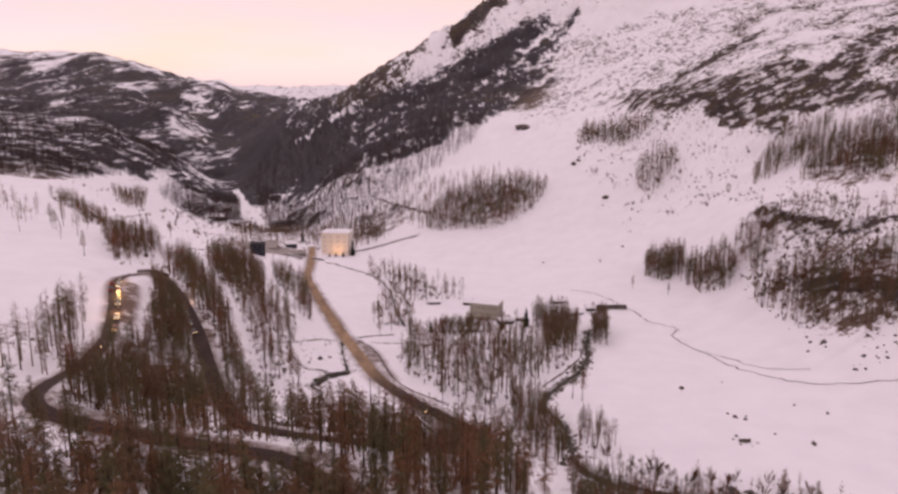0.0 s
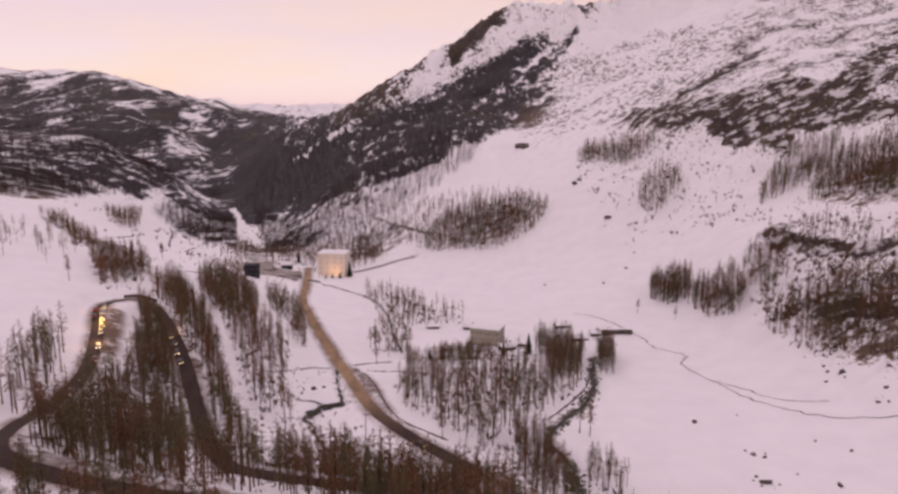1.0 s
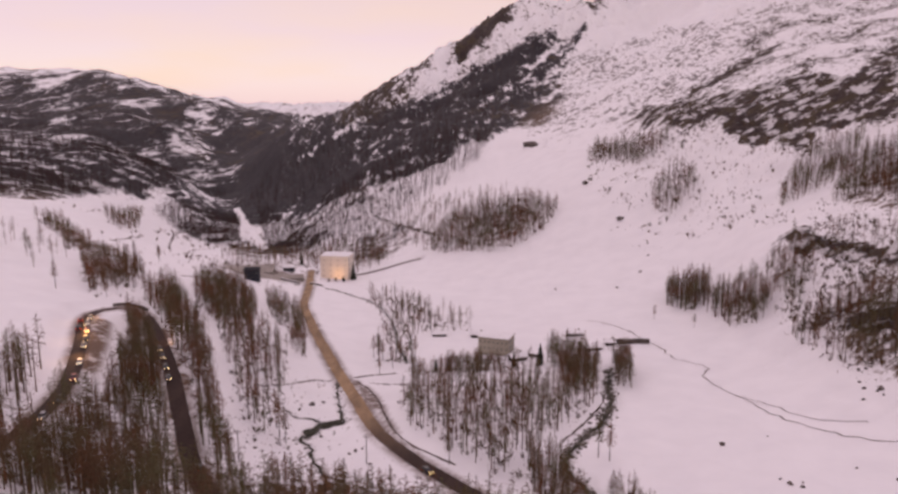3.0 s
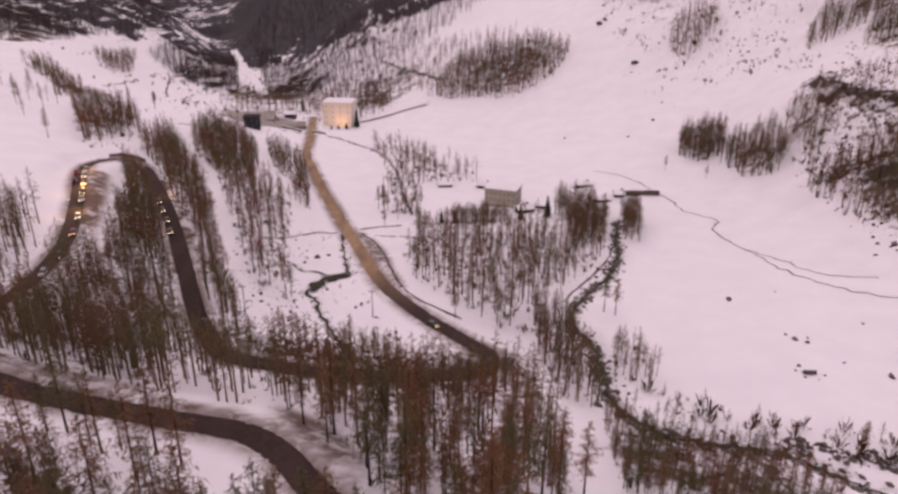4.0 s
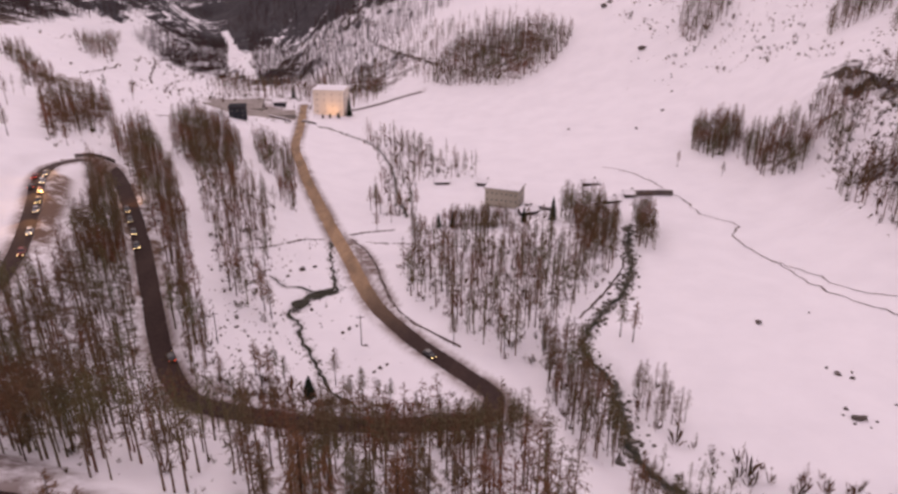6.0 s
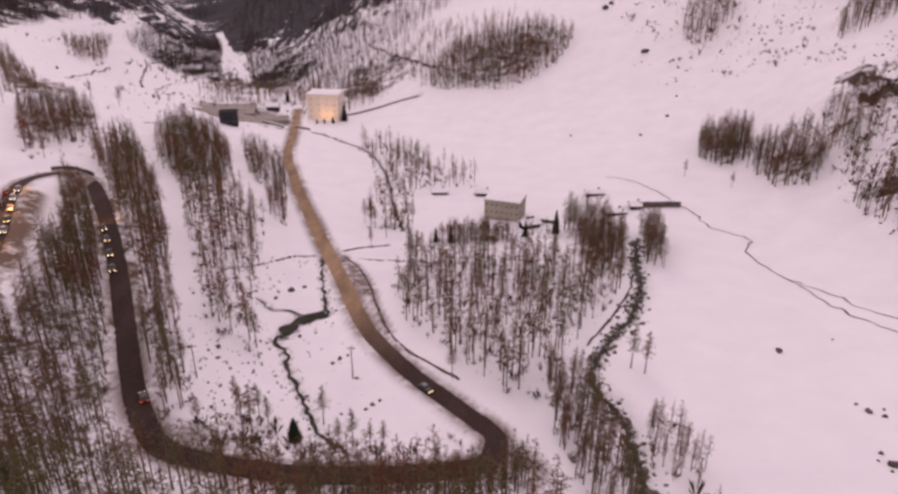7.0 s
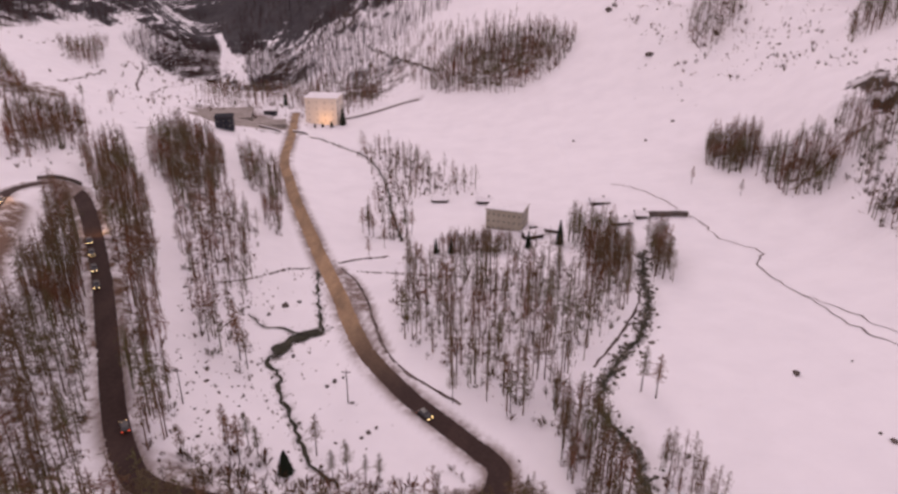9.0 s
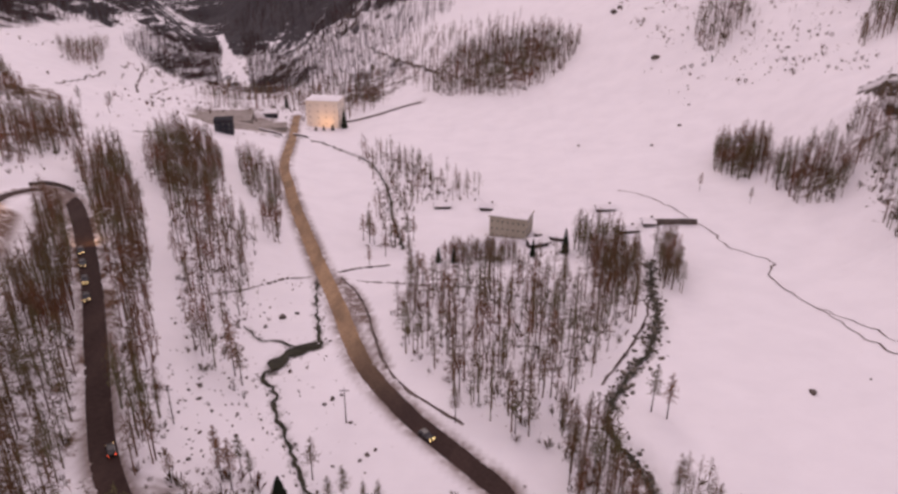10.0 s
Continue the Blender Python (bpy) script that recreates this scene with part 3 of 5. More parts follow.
soil = np.maximum(soil, 0.9 * blend(5.0, 1.5, nearest(GX, GY, spline([(-44, 334), (-37, 318), (-31, 302)], 2), 9)[0]))
soil = np.maximum(soil, 0.75 * in_field(GX, GY, 14, 205, 5, 8).ravel())
upper_bank = spline([(-90, 157), (-80, 151.5), (-66, 148.6), (-50, 146.4), (-36, 144), (-26, 138), (-18, 128)], 1)
soil = np.maximum(soil, blend(3.4, 1.0, nearest(GX, GY, upper_bank, 9)[0]) * np.clip(0.62 + 0.5 * waves(GX, GY, 8, 45).ravel(), 0, 0.95))
queue = spline([(-141, 307), (-130, 281), (-117, 246)], 2)
soil = np.maximum(soil, 0.95 * blend(6.0, 2.5, nearest(GX, GY, queue, 12)[0]))
paint(ground_mesh, "soil", soil)
ground = tagged(new("ground", ground_mesh), "snow-covered valley floor and rocky mountain slopes", "ground", kind="structure")


def ribbon(name, line, z, half, material, across=5, ragged=0.05):
    """A strip of that half width along a line, lightly cambered."""
    ahead = np.gradient(line, axis=0)
    ahead /= np.linalg.norm(ahead, axis=1, keepdims=True)
    side = np.stack([ahead[:, 1], -ahead[:, 0]], 1)
    s = np.linspace(-1, 1, across)
    wide = half * (1 + ragged * waves(line[:, 0], line[:, 1], 9, 51))[:, None]
    at = line[:, None] + side[:, None] * (s[None, :] * wide)[..., None]
    h = z[:, None] + 0.06 * (1 - s**2)
    me = swift_mesh(name, np.concatenate([at, h[..., None]], -1).reshape(-1, 3), grid_faces(len(line), across)[:, ::-1], material, True)
    return new(name, me), s


for way_name, label in (("main", "wet asphalt mountain road, sandy and coloured as if lit by warm lamps"), ("upper", "wet asphalt hairpin road between snow banks"), ("lane", "narrow cleared lane across the snow")):
    line, top, half, reach = WAYS[way_name]
    ob, s = ribbon("road", line, top, half + 0.3, ROAD)
    y_on, early = np.repeat(line[:, 1], len(s)), np.repeat(np.arange(len(line)), len(s)) < 460
    # Sand and painted lamp warmth, fading out away from the village.
    paint(ob.data, "lamplit_grit", blend(245, 300, y_on) * early * (way_name == "main"))
    tagged(ob, label, "road", kind="structure")


for bed_name, label in (("brook", "narrow dark brook winding through the snow"), ("pool", "small dark pool in the bend of the brook"), ("inlet", "thin dark trickle running into the pool"), ("rill", "thin dark stream between the trees"), ("torrent", "stony mountain stream with dark water")):
    line, bed, half, deep = BEDS[bed_name]
    ob, s = ribbon("stream", line, bed + 0.42, half * {"torrent": 0.38}.get(bed_name, 0.8), WATER, ragged=0.6)
    tagged(ob, label, "water", kind="structure")
for pts, half in ((FOOTPATH, 0.27), (BRANCH, 0.2), (SIDE, 0.42), ([(-257, 561), (-266, 605), (-290, 670), (-316, 744)], 1.1), ([(-335, 870), (-322, 842), (-298, 774), (-281, 726), (-258, 684), (-263, 730), (-266, 764), (-262, 800)], 1.2), ([(63, 318), (56, 298), (47, 280), (36, 261)], 0.4)):
    line = spline(pts, 0.8)
    line = line + (0.25 if half > 0.35 else 0.9) * np.stack([waves(line[:, 0], line[:, 1], 11, 81), waves(line[:, 0], line[:, 1], 11, 82)], 1)
    ob, s = ribbon("footpath", line, land(line[:, 0], line[:, 1]) + 0.10, half, TRODDEN, 3, 0.45)
    tagged(ob, "trodden footpath winding across the snow", "path", kind="structure")



def sheet(name, cx, cy, rx, ry, lift, material):
    """A flat oval lying on the ground, with an uneven edge."""
    a, s = np.meshgrid(np.linspace(0, 2 * np.pi, 61), np.linspace(0.02, 1, 16))
    edge = 1 + 0.12 * np.sin(3 * a + 1) + 0.07 * np.sin(7 * a)
    x, y = cx + rx * s * edge * np.cos(a), cy + ry * s * edge * np.sin(a)
    me = swift_mesh(name, np.stack([x, y, land(x, y) + lift * (1 - s**6) - 0.05], -1).reshape(-1, 3), grid_faces(16, 61), material, True)
    return new(name, me)


tagged(sheet("car_park", -152, 588, 34, 36, 0.35, PACKED), "grey gritty car park cleared of snow", "car park", kind="structure")

# ---- trees ----
def larch(rng, height, branches, twigs, sides, broad=1.0):
    """A bare larch: trunk and crown, each as vertices and triangles. The crown is many thin drooping boughs with side twigs."""
    tv, tf = [], []
    lean = rng.uniform(-0.02, 0.02, 2)
    rings = 4 if sides > 3 else 2
    for k in range(rings + 1):
        s = k / rings
        r = 0.011 * height * (1 - s) ** 0.8 * (1.3 if k == 0 else 1) + 0.012
        for j in range(sides):
            a = 6.283 * j / sides
            tv.append((r * np.cos(a) + lean[0] * height * s * s, r * np.sin(a) + lean[1] * height * s * s, height * s - (0.6 if k == 0 else 0)))
    for k in range(rings):
        for j in range(sides):
            a, b = k * sides + j, k * sides + (j + 1) % sides
            tf += [(a, b, b + sides), (a, b + sides, a + sides)]
    cv, cf = [], []
    low = rng.uniform(0.24, 0.46)

    def blade(p, q, w, across):
        n = len(cv)
        cv.extend([p - across * w, p + across * w, q])
        cf.append((n, n + 1, n + 2))

    for k in range(branches):
        q = (k + rng.uniform(0, 1)) / branches
        s = low + (1 - low) * q
        reach = height * (0.19 * min(1, 0.4 + 2.4 * q) * (1 - q) ** 0.6 + 0.012) * rng.uniform(0.5, 1.2)
        a = rng.uniform(0, 6.283)
        out = np.array([np.cos(a), np.sin(a), 0])
        side = np.array([-np.sin(a), np.cos(a), 0])
        p = np.array([lean[0] * height * s * s, lean[1] * height * s * s, height * s])
        tip = p + out * reach + np.array([0, 0, reach * (0.5 * q - 0.22 + rng.uniform(-0.15, 0.15))])
        blade(p, tip, (0.014 + 0.008 * reach) * broad, np.array([0, 0, 1.0]) if k % 2 else side)
        for t in range(twigs):
            f = rng.uniform(0.15, 0.98)
            start = p + (tip - p) * f
            length = reach * rng.uniform(0.22, 0.5) + 0.012 * height
            aim = side * rng.uniform(-0.75, 0.75) + out * rng.uniform(-0.1, 0.45) + np.array([0, 0, rng.uniform(-1.0, 0.25)])
            flat = out if t % 2 else side
            blade(start, start + aim * length, (0.016 + 0.010 * reach) * broad, flat)
    return (np.array(tv), np.array(tf)), (np.array(cv), np.array(cf))


def fir(rng, height, layers, spokes):
    """An evergreen: trunk and a crown of overlapping drooping fronds."""
    (tv, tf), _ = larch(rng, height, 1, 0, 5)
    cv, cf = [], []
    for k in range(layers):
        s = 0.08 + 0.92 * k / layers
        reach = height * 0.21 * (1 - s) ** 0.85 + 0.2
        for j in range(spokes):
            a = 6.283 * (j + rng.uniform(-0.4, 0.4)) / spokes
            out, side = np.array([np.cos(a), np.sin(a), 0]), np.array([-np.sin(a), np.cos(a), 0])
            p = np.array([0, 0, height * (s + rng.uniform(0, 0.03))])
            r = reach * rng.uniform(0.7, 1.15)
            mid, tip = p + out * r * 0.55 + [0, 0, -0.10 * r], p + out * r + [0, 0, -0.42 * r]
            n = len(cv)
            cv.extend([p, mid - side * r * 0.26, mid + side * r * 0.26, tip, mid + [0, 0, 0.12 * r]])
            cf += [(n, n + 1, n + 4), (n, n + 4, n + 2), (n + 1, n + 3, n + 4), (n + 4, n + 3, n + 2)]
    return (tv, tf), (np.array(cv), np.array(cf))


def tree_thing(name, shape, label, category, crown_material):
    (tv, tf), (cv, cf) = shape
    root = tagged(new(name), label, category)
    new("trunk", swift_mesh("trunk", tv, tf, TRUNK, True)).parent = root
    new("crown", swift_mesh("crown", cv, cf, crown_material)).parent = root
    return root


# Round the hotel: open ground, x, y and radius.
CLEARED = ((41, 363, 4), (42, 354, 6.5), (43, 344, 6), (44, 334, 5), (45, 324, 4), (28, 360, 4), (33, 371, 7), (28, 350, 5), (29, 341, 4), (21, 391, 10))


# Open snow inside the hairpin, and the avalanche track in the glen.
CLEARING = [(-146, 324), (-141, 330), (-130, 306), (-120, 287), (-112, 262), (-105, 232), (-112, 226), (-129, 272), (-135, 295)]


def scatter(poly, gap, seed, clump=0.0):
    """Places inside a polygon of the plan, about gap metres apart, off the roads and streams; clump thins them in patches."""
    rng = np.random.RandomState(seed)
    p = np.array(poly, float)
    lo, hi = p.min(0), p.max(0)
    gx, gy = np.meshgrid(np.arange(lo[0], hi[0] + gap, gap), np.arange(lo[1], hi[1] + gap, gap))
    x = gx.ravel() + rng.uniform(-0.85, 0.85, gx.size) * gap
    y = gy.ravel() + rng.uniform(-0.85, 0.85, gx.size) * gap
    keep = inside(x, y, poly) & (rng.uniform(0, 1, len(x)) > clump * (0.5 + 0.9 * waves(x, y, 30, 60 + seed)))
    for line, top, half, reach in WAYS.values():
        keep &= nearest(x, y, line, 9)[0] > half + 1.9
    for line, bed, half, deep in BEDS.values():
        keep &= nearest(x, y, line, 9)[0] > half + 0.6
    keep &= ~inside(x, y, CLEARING) & (nearest(x, y, spline(TRACK, 5), 30)[0] > 5 + 3 * waves(x, y, 40, 83))
    for cx, cy, free in CLEARED:
        keep &= np.hypot(x - cx, y - cy) > free
    return x[keep], y[keep]


# Woods: outline in plan, gap between trees, height, thinning.
WOODS = {
    "knoll_top": ([(-156, 455), (-160, 484), (-150, 498), (-132, 478), (-113, 432), (-105, 390), (-119, 378), (-138, 402)], 3.0, 13, 0.05),
    "knoll": ([(-119, 378), (-105, 390), (-79, 361), (-71, 321), (-66, 285), (-62, 258), (-72, 262), (-84, 290), (-101, 330)], 4.3, 14, 0.3),
    "roadside": ([(-119, 470), (-119, 486), (-104, 476), (-90, 408), (-99, 415)], 3.4, 11, 0.1),
    "verge_row": ([(-102, 473), (-96, 474), (-77, 388), (-71, 362), (-78, 362), (-86, 390)], 3.2, 11, 0.05),
    "loop": ([(-133, 328), (-120, 314), (-106, 288), (-84, 236), (-79, 216), (-98, 200), (-105, 205), (-111, 230), (-117, 250), (-124, 262), (-110, 262), (-114, 288), (-124, 308)], 3.3, 15, 0.1),
    "loop_edge": ([(-140, 331), (-131, 325), (-118, 300), (-106, 276), (-98, 258), (-106, 248), (-112, 262), (-120, 287), (-130, 306)], 2.5, 13, 0.0),
    "loop_foot": ([(-79, 216), (-68, 196), (-60, 172), (-58, 155), (-82, 156), (-101, 175), (-98, 200)], 3.4, 15, 0.2),
    "bend_inner": ([(-106, 196), (-101, 178), (-93, 162), (-80, 156), (-62, 152), (-56, 160), (-72, 176), (-90, 186)], 3.4, 13, 0.15),
    "bend": ([(-152, 372), (-157, 420), (-148, 405), (-124, 363), (-101, 314), (-86, 278), (-68, 236), (-60, 214), (-68, 209), (-84, 244), (-99, 278), (-121, 320), (-134, 345)], 3.1, 14, 0.1),
    "apron": ([(-72, 160), (-60, 194), (-51, 193), (-22, 193), (-10, 190), (-24, 150), (-36, 150), (-61, 153)], 4.2, 16, 0.3),
    "road_foot": ([(-30, 197), (-14, 196), (2, 199), (11, 206), (15, 200), (4, 189), (-26, 190)], 1.9, 10, 0.05),
    "gully": ([(-33, 153), (-13, 186), (2, 196), (13, 196), (18, 178), (21, 162), (21, 140), (6, 112), (-16, 122)], 4.2, 16, 0.25),
    "bluff": ([(-100, 143), (-66, 138), (-49, 135), (-38, 132), (-44, 112), (-100, 105)], 7.0, 15, 0.35),
    "fore": ([(-64, 106), (-44, 112), (-24, 112), (-18, 104), (-30, 80), (-74, 80)], 3.5, 17, 0.05),
    "verge": ([(-26, 110), (-16, 112), (-4, 102), (6, 94), (0, 82), (-26, 82)], 3.5, 16, 0.05),
    "left_wood": ([(-118, 208), (-120, 216), (-125, 240), (-132, 254), (-138, 250), (-132, 226), (-126, 208)], 3.6, 16, 0.2),
    "left_corner": ([(-113, 188), (-117, 202), (-126, 203), (-129, 190), (-120, 182)], 3.5, 15, 0.15),
    "island": ([(-24, 305), (-14, 334), (0, 338), (23, 340), (45, 340), (64, 336), (56, 305), (44, 280), (27, 254), (22, 234), (14, 234), (-4, 256), (-16, 276)], 4.6, 15, 0.2),
    "copse": ([(-9, 357), (-4, 365), (13, 367), (21, 363), (21, 355), (6, 353)], 1.5, 8.5, 0.0),
    "corner": ([(46, 318), (62, 330), (66, 352), (62, 376), (48, 382), (42, 356)], 2.5, 13, 0.05),
    "spinney": ([(69, 326), (75, 321), (81, 350), (80, 364), (74, 358)], 2.1, 12, 0.0),
    "left_bank": ([(22, 246), (33, 240), (36, 210), (37, 192), (30, 186), (25, 192), (22, 214)], 2.6, 12, 0.1),
    "right_bank": ([(43, 224), (50, 226), (52, 206), (47, 198), (41, 206)], 2.3, 8, 0.05),
    "shore": ([(32, 178), (39, 190), (51, 179), (62, 176.5), (69, 172), (78, 160), (70, 146), (28, 144), (30, 160)], 2.1, 7.5, 0.05),
    "far_shore": ([(44, 200), (58, 192), (92, 180), (112, 168), (92, 166), (70, 179), (52, 184)], 5.5, 5.0, 0.3),
    "strip": ([(-70, 536), (-40, 540), (-10, 480), (12, 457), (12, 436), (-10, 442), (-22, 430), (-26, 372), (-40, 372), (-40, 430), (-52, 500)], 6.2, 13, 0.35),
}
SLOPES = {
    "terrace": ([(126, 448), (133, 430), (143, 427), (150, 446), (142, 470), (131, 468)], 2.3, 15, 0.05),
    "terrace_middle": ([(138, 418), (141, 386), (150, 376), (160, 384), (162, 410), (150, 424)], 2.6, 14, 0.15),
    "terrace_high": ([(160, 366), (174, 374), (184, 398), (184, 416), (168, 420), (164, 395)], 3.0, 12, 0.2),
    "shelf": ([(153, 352), (154, 304), (168, 276), (205, 262), (225, 300), (196, 322), (176, 354)], 2.9, 13, 0.25),
    "ledge": ([(190, 430), (202, 385), (226, 325), (245, 350), (215, 430)], 6.0, 11, 0.3),
    "wall_wood": ([(157, 608), (166, 582), (194, 602), (190, 640), (170, 640)], 3.8, 14, 0.1),
    "shoulder": ([(134, 766), (148, 735), (164, 682), (184, 680), (194, 690), (174, 722), (150, 800)], 3.2, 14, 0.1),
    "crag_wood": ([(210, 500), (250, 496), (282, 535), (262, 560), (238, 545)], 3.1, 13, 0.15),
    "crag_forest": ([(228, 470), (252, 420), (300, 410), (330, 470), (294, 500), (276, 518), (250, 496)], 3.2, 14, 0.1),
    "saddle": ([(-30, 690), (-11, 668), (39, 628), (78, 642), (94, 680), (62, 750), (0, 765)], 3.6, 14, 0.1),
    "crag_edge": ([(-90, 790), (-40, 700), (20, 740), (60, 790), (-46, 870)], 4.8, 12, 0.95),
    "village_wood": ([(-140, 690), (-100, 650), (-62, 690), (-72, 780), (-130, 790)], 4.8, 13, 0.25),
    "shrubs": ([(150, 560), (260, 560), (300, 640), (220, 760), (165, 690)], 10, 5, 0.4),
    "bushes": ([(-205, 640), (-150, 640), (-136, 690), (-190, 700)], 4.6, 6, 0.3),
    "orchard": ([(-225, 700), (-150, 690), (-118, 740), (-150, 806), (-232, 815)], 5.2, 11, 0.35),
    "tongue": ([(-168, 354), (-166, 384), (-168, 414), (-186, 448), (-206, 446), (-200, 408)], 3.4, 13, 0.1),
    "brow": ([(-330, 588), (-272, 520), (-232, 452), (-223, 456), (-230, 480), (-264, 530), (-316, 600)], 3.6, 11, 0.15),
    "glen_edge": ([(-312, 690), (-322, 740), (-340, 800), (-384, 912), (-362, 800), (-345, 730)], 3.6, 12, 0.35),
    "scattered": ([(-300, 380), (-200, 370), (-205, 420), (-260, 460), (-340, 470)], 12, 13, 0.3),
}
FAR_WOODS = {
    "glen": ([(-270, 806), (-236, 826), (-264, 900), (-345, 1180), (-395, 1040), (-380, 930), (-335, 880)], 4.0, 13, 0.15),
    "glen_right": ([(-205, 812), (-166, 806), (-120, 770), (-95, 800), (-60, 900), (-206, 1000), (-320, 1240), (-330, 1220), (-262, 1000)], 4.6, 13, 0.2),
    "spur": ([(-90, 800), (-46, 872), (30, 960), (60, 1100), (0, 1180), (-200, 1120), (-190, 1010), (-60, 900)], 4.6, 14, 0.7),
    "left_flank": ([(-450, 890), (-425, 950), (-405, 1060), (-510, 1360), (-640, 1300), (-760, 1150), (-640, 850), (-520, 800)], 6.4, 14, 0.3),
    "flank_foot": ([(-400, 662), (-383, 755), (-413, 850), (-428, 940), (-480, 900), (-540, 820), (-580, 690)], 4.6, 14, 0.45),
    "far_right": ([(-330, 1240), (0, 1160), (90, 1200), (150, 1500), (120, 1700), (-40, 1720), (-200, 1740), (-440, 1700), (-420, 1350)], 12, 15, 0.15),
    "far_left": ([(-520, 1350), (-440, 1350), (-500, 1600), (-640, 1900), (-1000, 2200), (-1250, 1800), (-850, 1250)], 14, 15, 0.35),
}


def wood_mesh(name, x, y, height, seed, templates, label, material=None, uneven=0.0):
    """All the trees of a wood in one mesh."""
    if not len(x):
        return
    rng = np.random.RandomState(seed)
    z = land(x, y)
    verts, tris, count = [], [], 0
    pick = rng.randint(0, len(templates), len(x))
    for k, (tv, tf) in enumerate(templates):
        at = np.where(pick == k)[0]
        a, s = rng.uniform(0, 6.283, len(at)), height / 10 * rng.uniform(0.68, 1.2, len(at)) * (1 - uneven + 2.2 * uneven * rng.uniform(0, 1, len(at)) ** 2.5)
        c, d = np.cos(a)[:, None] * s[:, None], np.sin(a)[:, None] * s[:, None]
        v = np.stack([c * tv[:, 0] - d * tv[:, 1], d * tv[:, 0] + c * tv[:, 1], s[:, None] * tv[:, 2]], -1)
        v += np.stack([x[at], y[at], z[at]], -1)[:, None]
        tris.append((tf[None] + count + len(tv) * np.arange(len(at))[:, None, None]).reshape(-1, 3))
        verts.append(v.reshape(-1, 3))
        count += len(tv) * len(at)
    me = swift_mesh(name, np.concatenate(verts), np.concatenate(tris), material or TWIGS_FAR)
    tagged(new(name, me), label, "trees", kind="stuff")


def joined(shape):
    (tv, tf), (cv, cf) = shape
    return np.concatenate([tv, cv]), np.concatenate([tf, cf + len(tv)])


rng = np.random.RandomState(11)
FULL = [tree_thing("larch", larch(rng, 10, 105, 17, 5, 1.15), "bare brown larch standing in the snow", "tree", TWIGS) for _ in range(6)]
MIDDLE = [joined(larch(rng, 10, 40, 6, 3, 2.0)) for _ in range(6)]
SMALL = [joined(larch(rng, 10, 22, 3, 3, 4.0)) for _ in range(5)]
TINY = [joined(larch(rng, 10, 10, 2, 3, 7.0)) for _ in range(5)]

spots = []
for n, (wood, (poly, gap, height, clump)) in enumerate(WOODS.items()):
    x, y = scatter(poly, gap, n, clump)
    close = y < 200
    spots += [(px, py, height) for px, py in zip(x[close], y[close])]
    wood_mesh("larch_wood", x[~close], y[~close], height, n, MIDDLE, "stand of bare brown larches in the snow")
spots.sort(key=lambda s: s[1])
zs = land(np.array([s[0] for s in spots]), np.array([s[1] for s in spots]))
over = []
for n, ((x, y, height), z) in enumerate(zip(spots, zs)):
    if n >= 300:
        over.append((x, y, height))
        continue
    s = height / 10 * rng.uniform(0.7, 1.2)
    m = Matrix.LocRotScale((x, y, z), Euler((0, 0, rng.uniform(0, 6.283))), None)
    first = FULL[n % 6]
    ob = first if n < 6 else copy_thing(first, m)
    ob.matrix_basis = m
    ob.scale = (s, s, s)
    tagged(ob, group="larches of the hairpin woods")
if over:
    o = np.array(over)
    for tall in np.unique(o[:, 2]):
        some = o[o[:, 2] == tall]
        wood_mesh("larch_wood", some[:, 0], some[:, 1], tall, 77, MIDDLE, "stand of bare brown larches below the road")
for n, (wood, (poly, gap, height, clump)) in enumerate(SLOPES.items()):
    x, y = scatter(poly, gap, 100 + n, clump)
    wood_mesh("slope_wood", x, y, height, 100 + n, MIDDLE if len(x) < 200 and y.mean() < 450 else SMALL, "sparse bare larch wood on the snowy slope")
for n, (wood, (poly, gap, height, clump)) in enumerate(FAR_WOODS.items()):
    x, y = scatter(poly, gap, 200 + n, clump)
    wood_mesh("far_wood", x, y, height, 200 + n, TINY, "distant bare forest on the mountain side", TWIGS_DARK)


# ---- brush ----
def shrub(rng):
    """A low bare shrub 1 m high: stems and twigs that fan out from the ground."""
    v, f = [], []
    for k in range(13):
        a, out = rng.uniform(0, 6.283), rng.uniform(0.1, 0.55)
        q = np.array([np.cos(a) * out, np.sin(a) * out, rng.uniform(0.35, 1.0)])
        b = rng.uniform(0, 6.283)
        p, side = q * (0.1, 0.1, 0) - (0, 0, 0.15), np.array([np.cos(b), np.sin(b), 0.3]) * rng.uniform(0.03, 0.075)
        n = len(v)
        v += [p, q * 0.75 - side, q + side]
        f.append((n, n + 1, n + 2))
    return np.array(v) * 10, np.array(f)


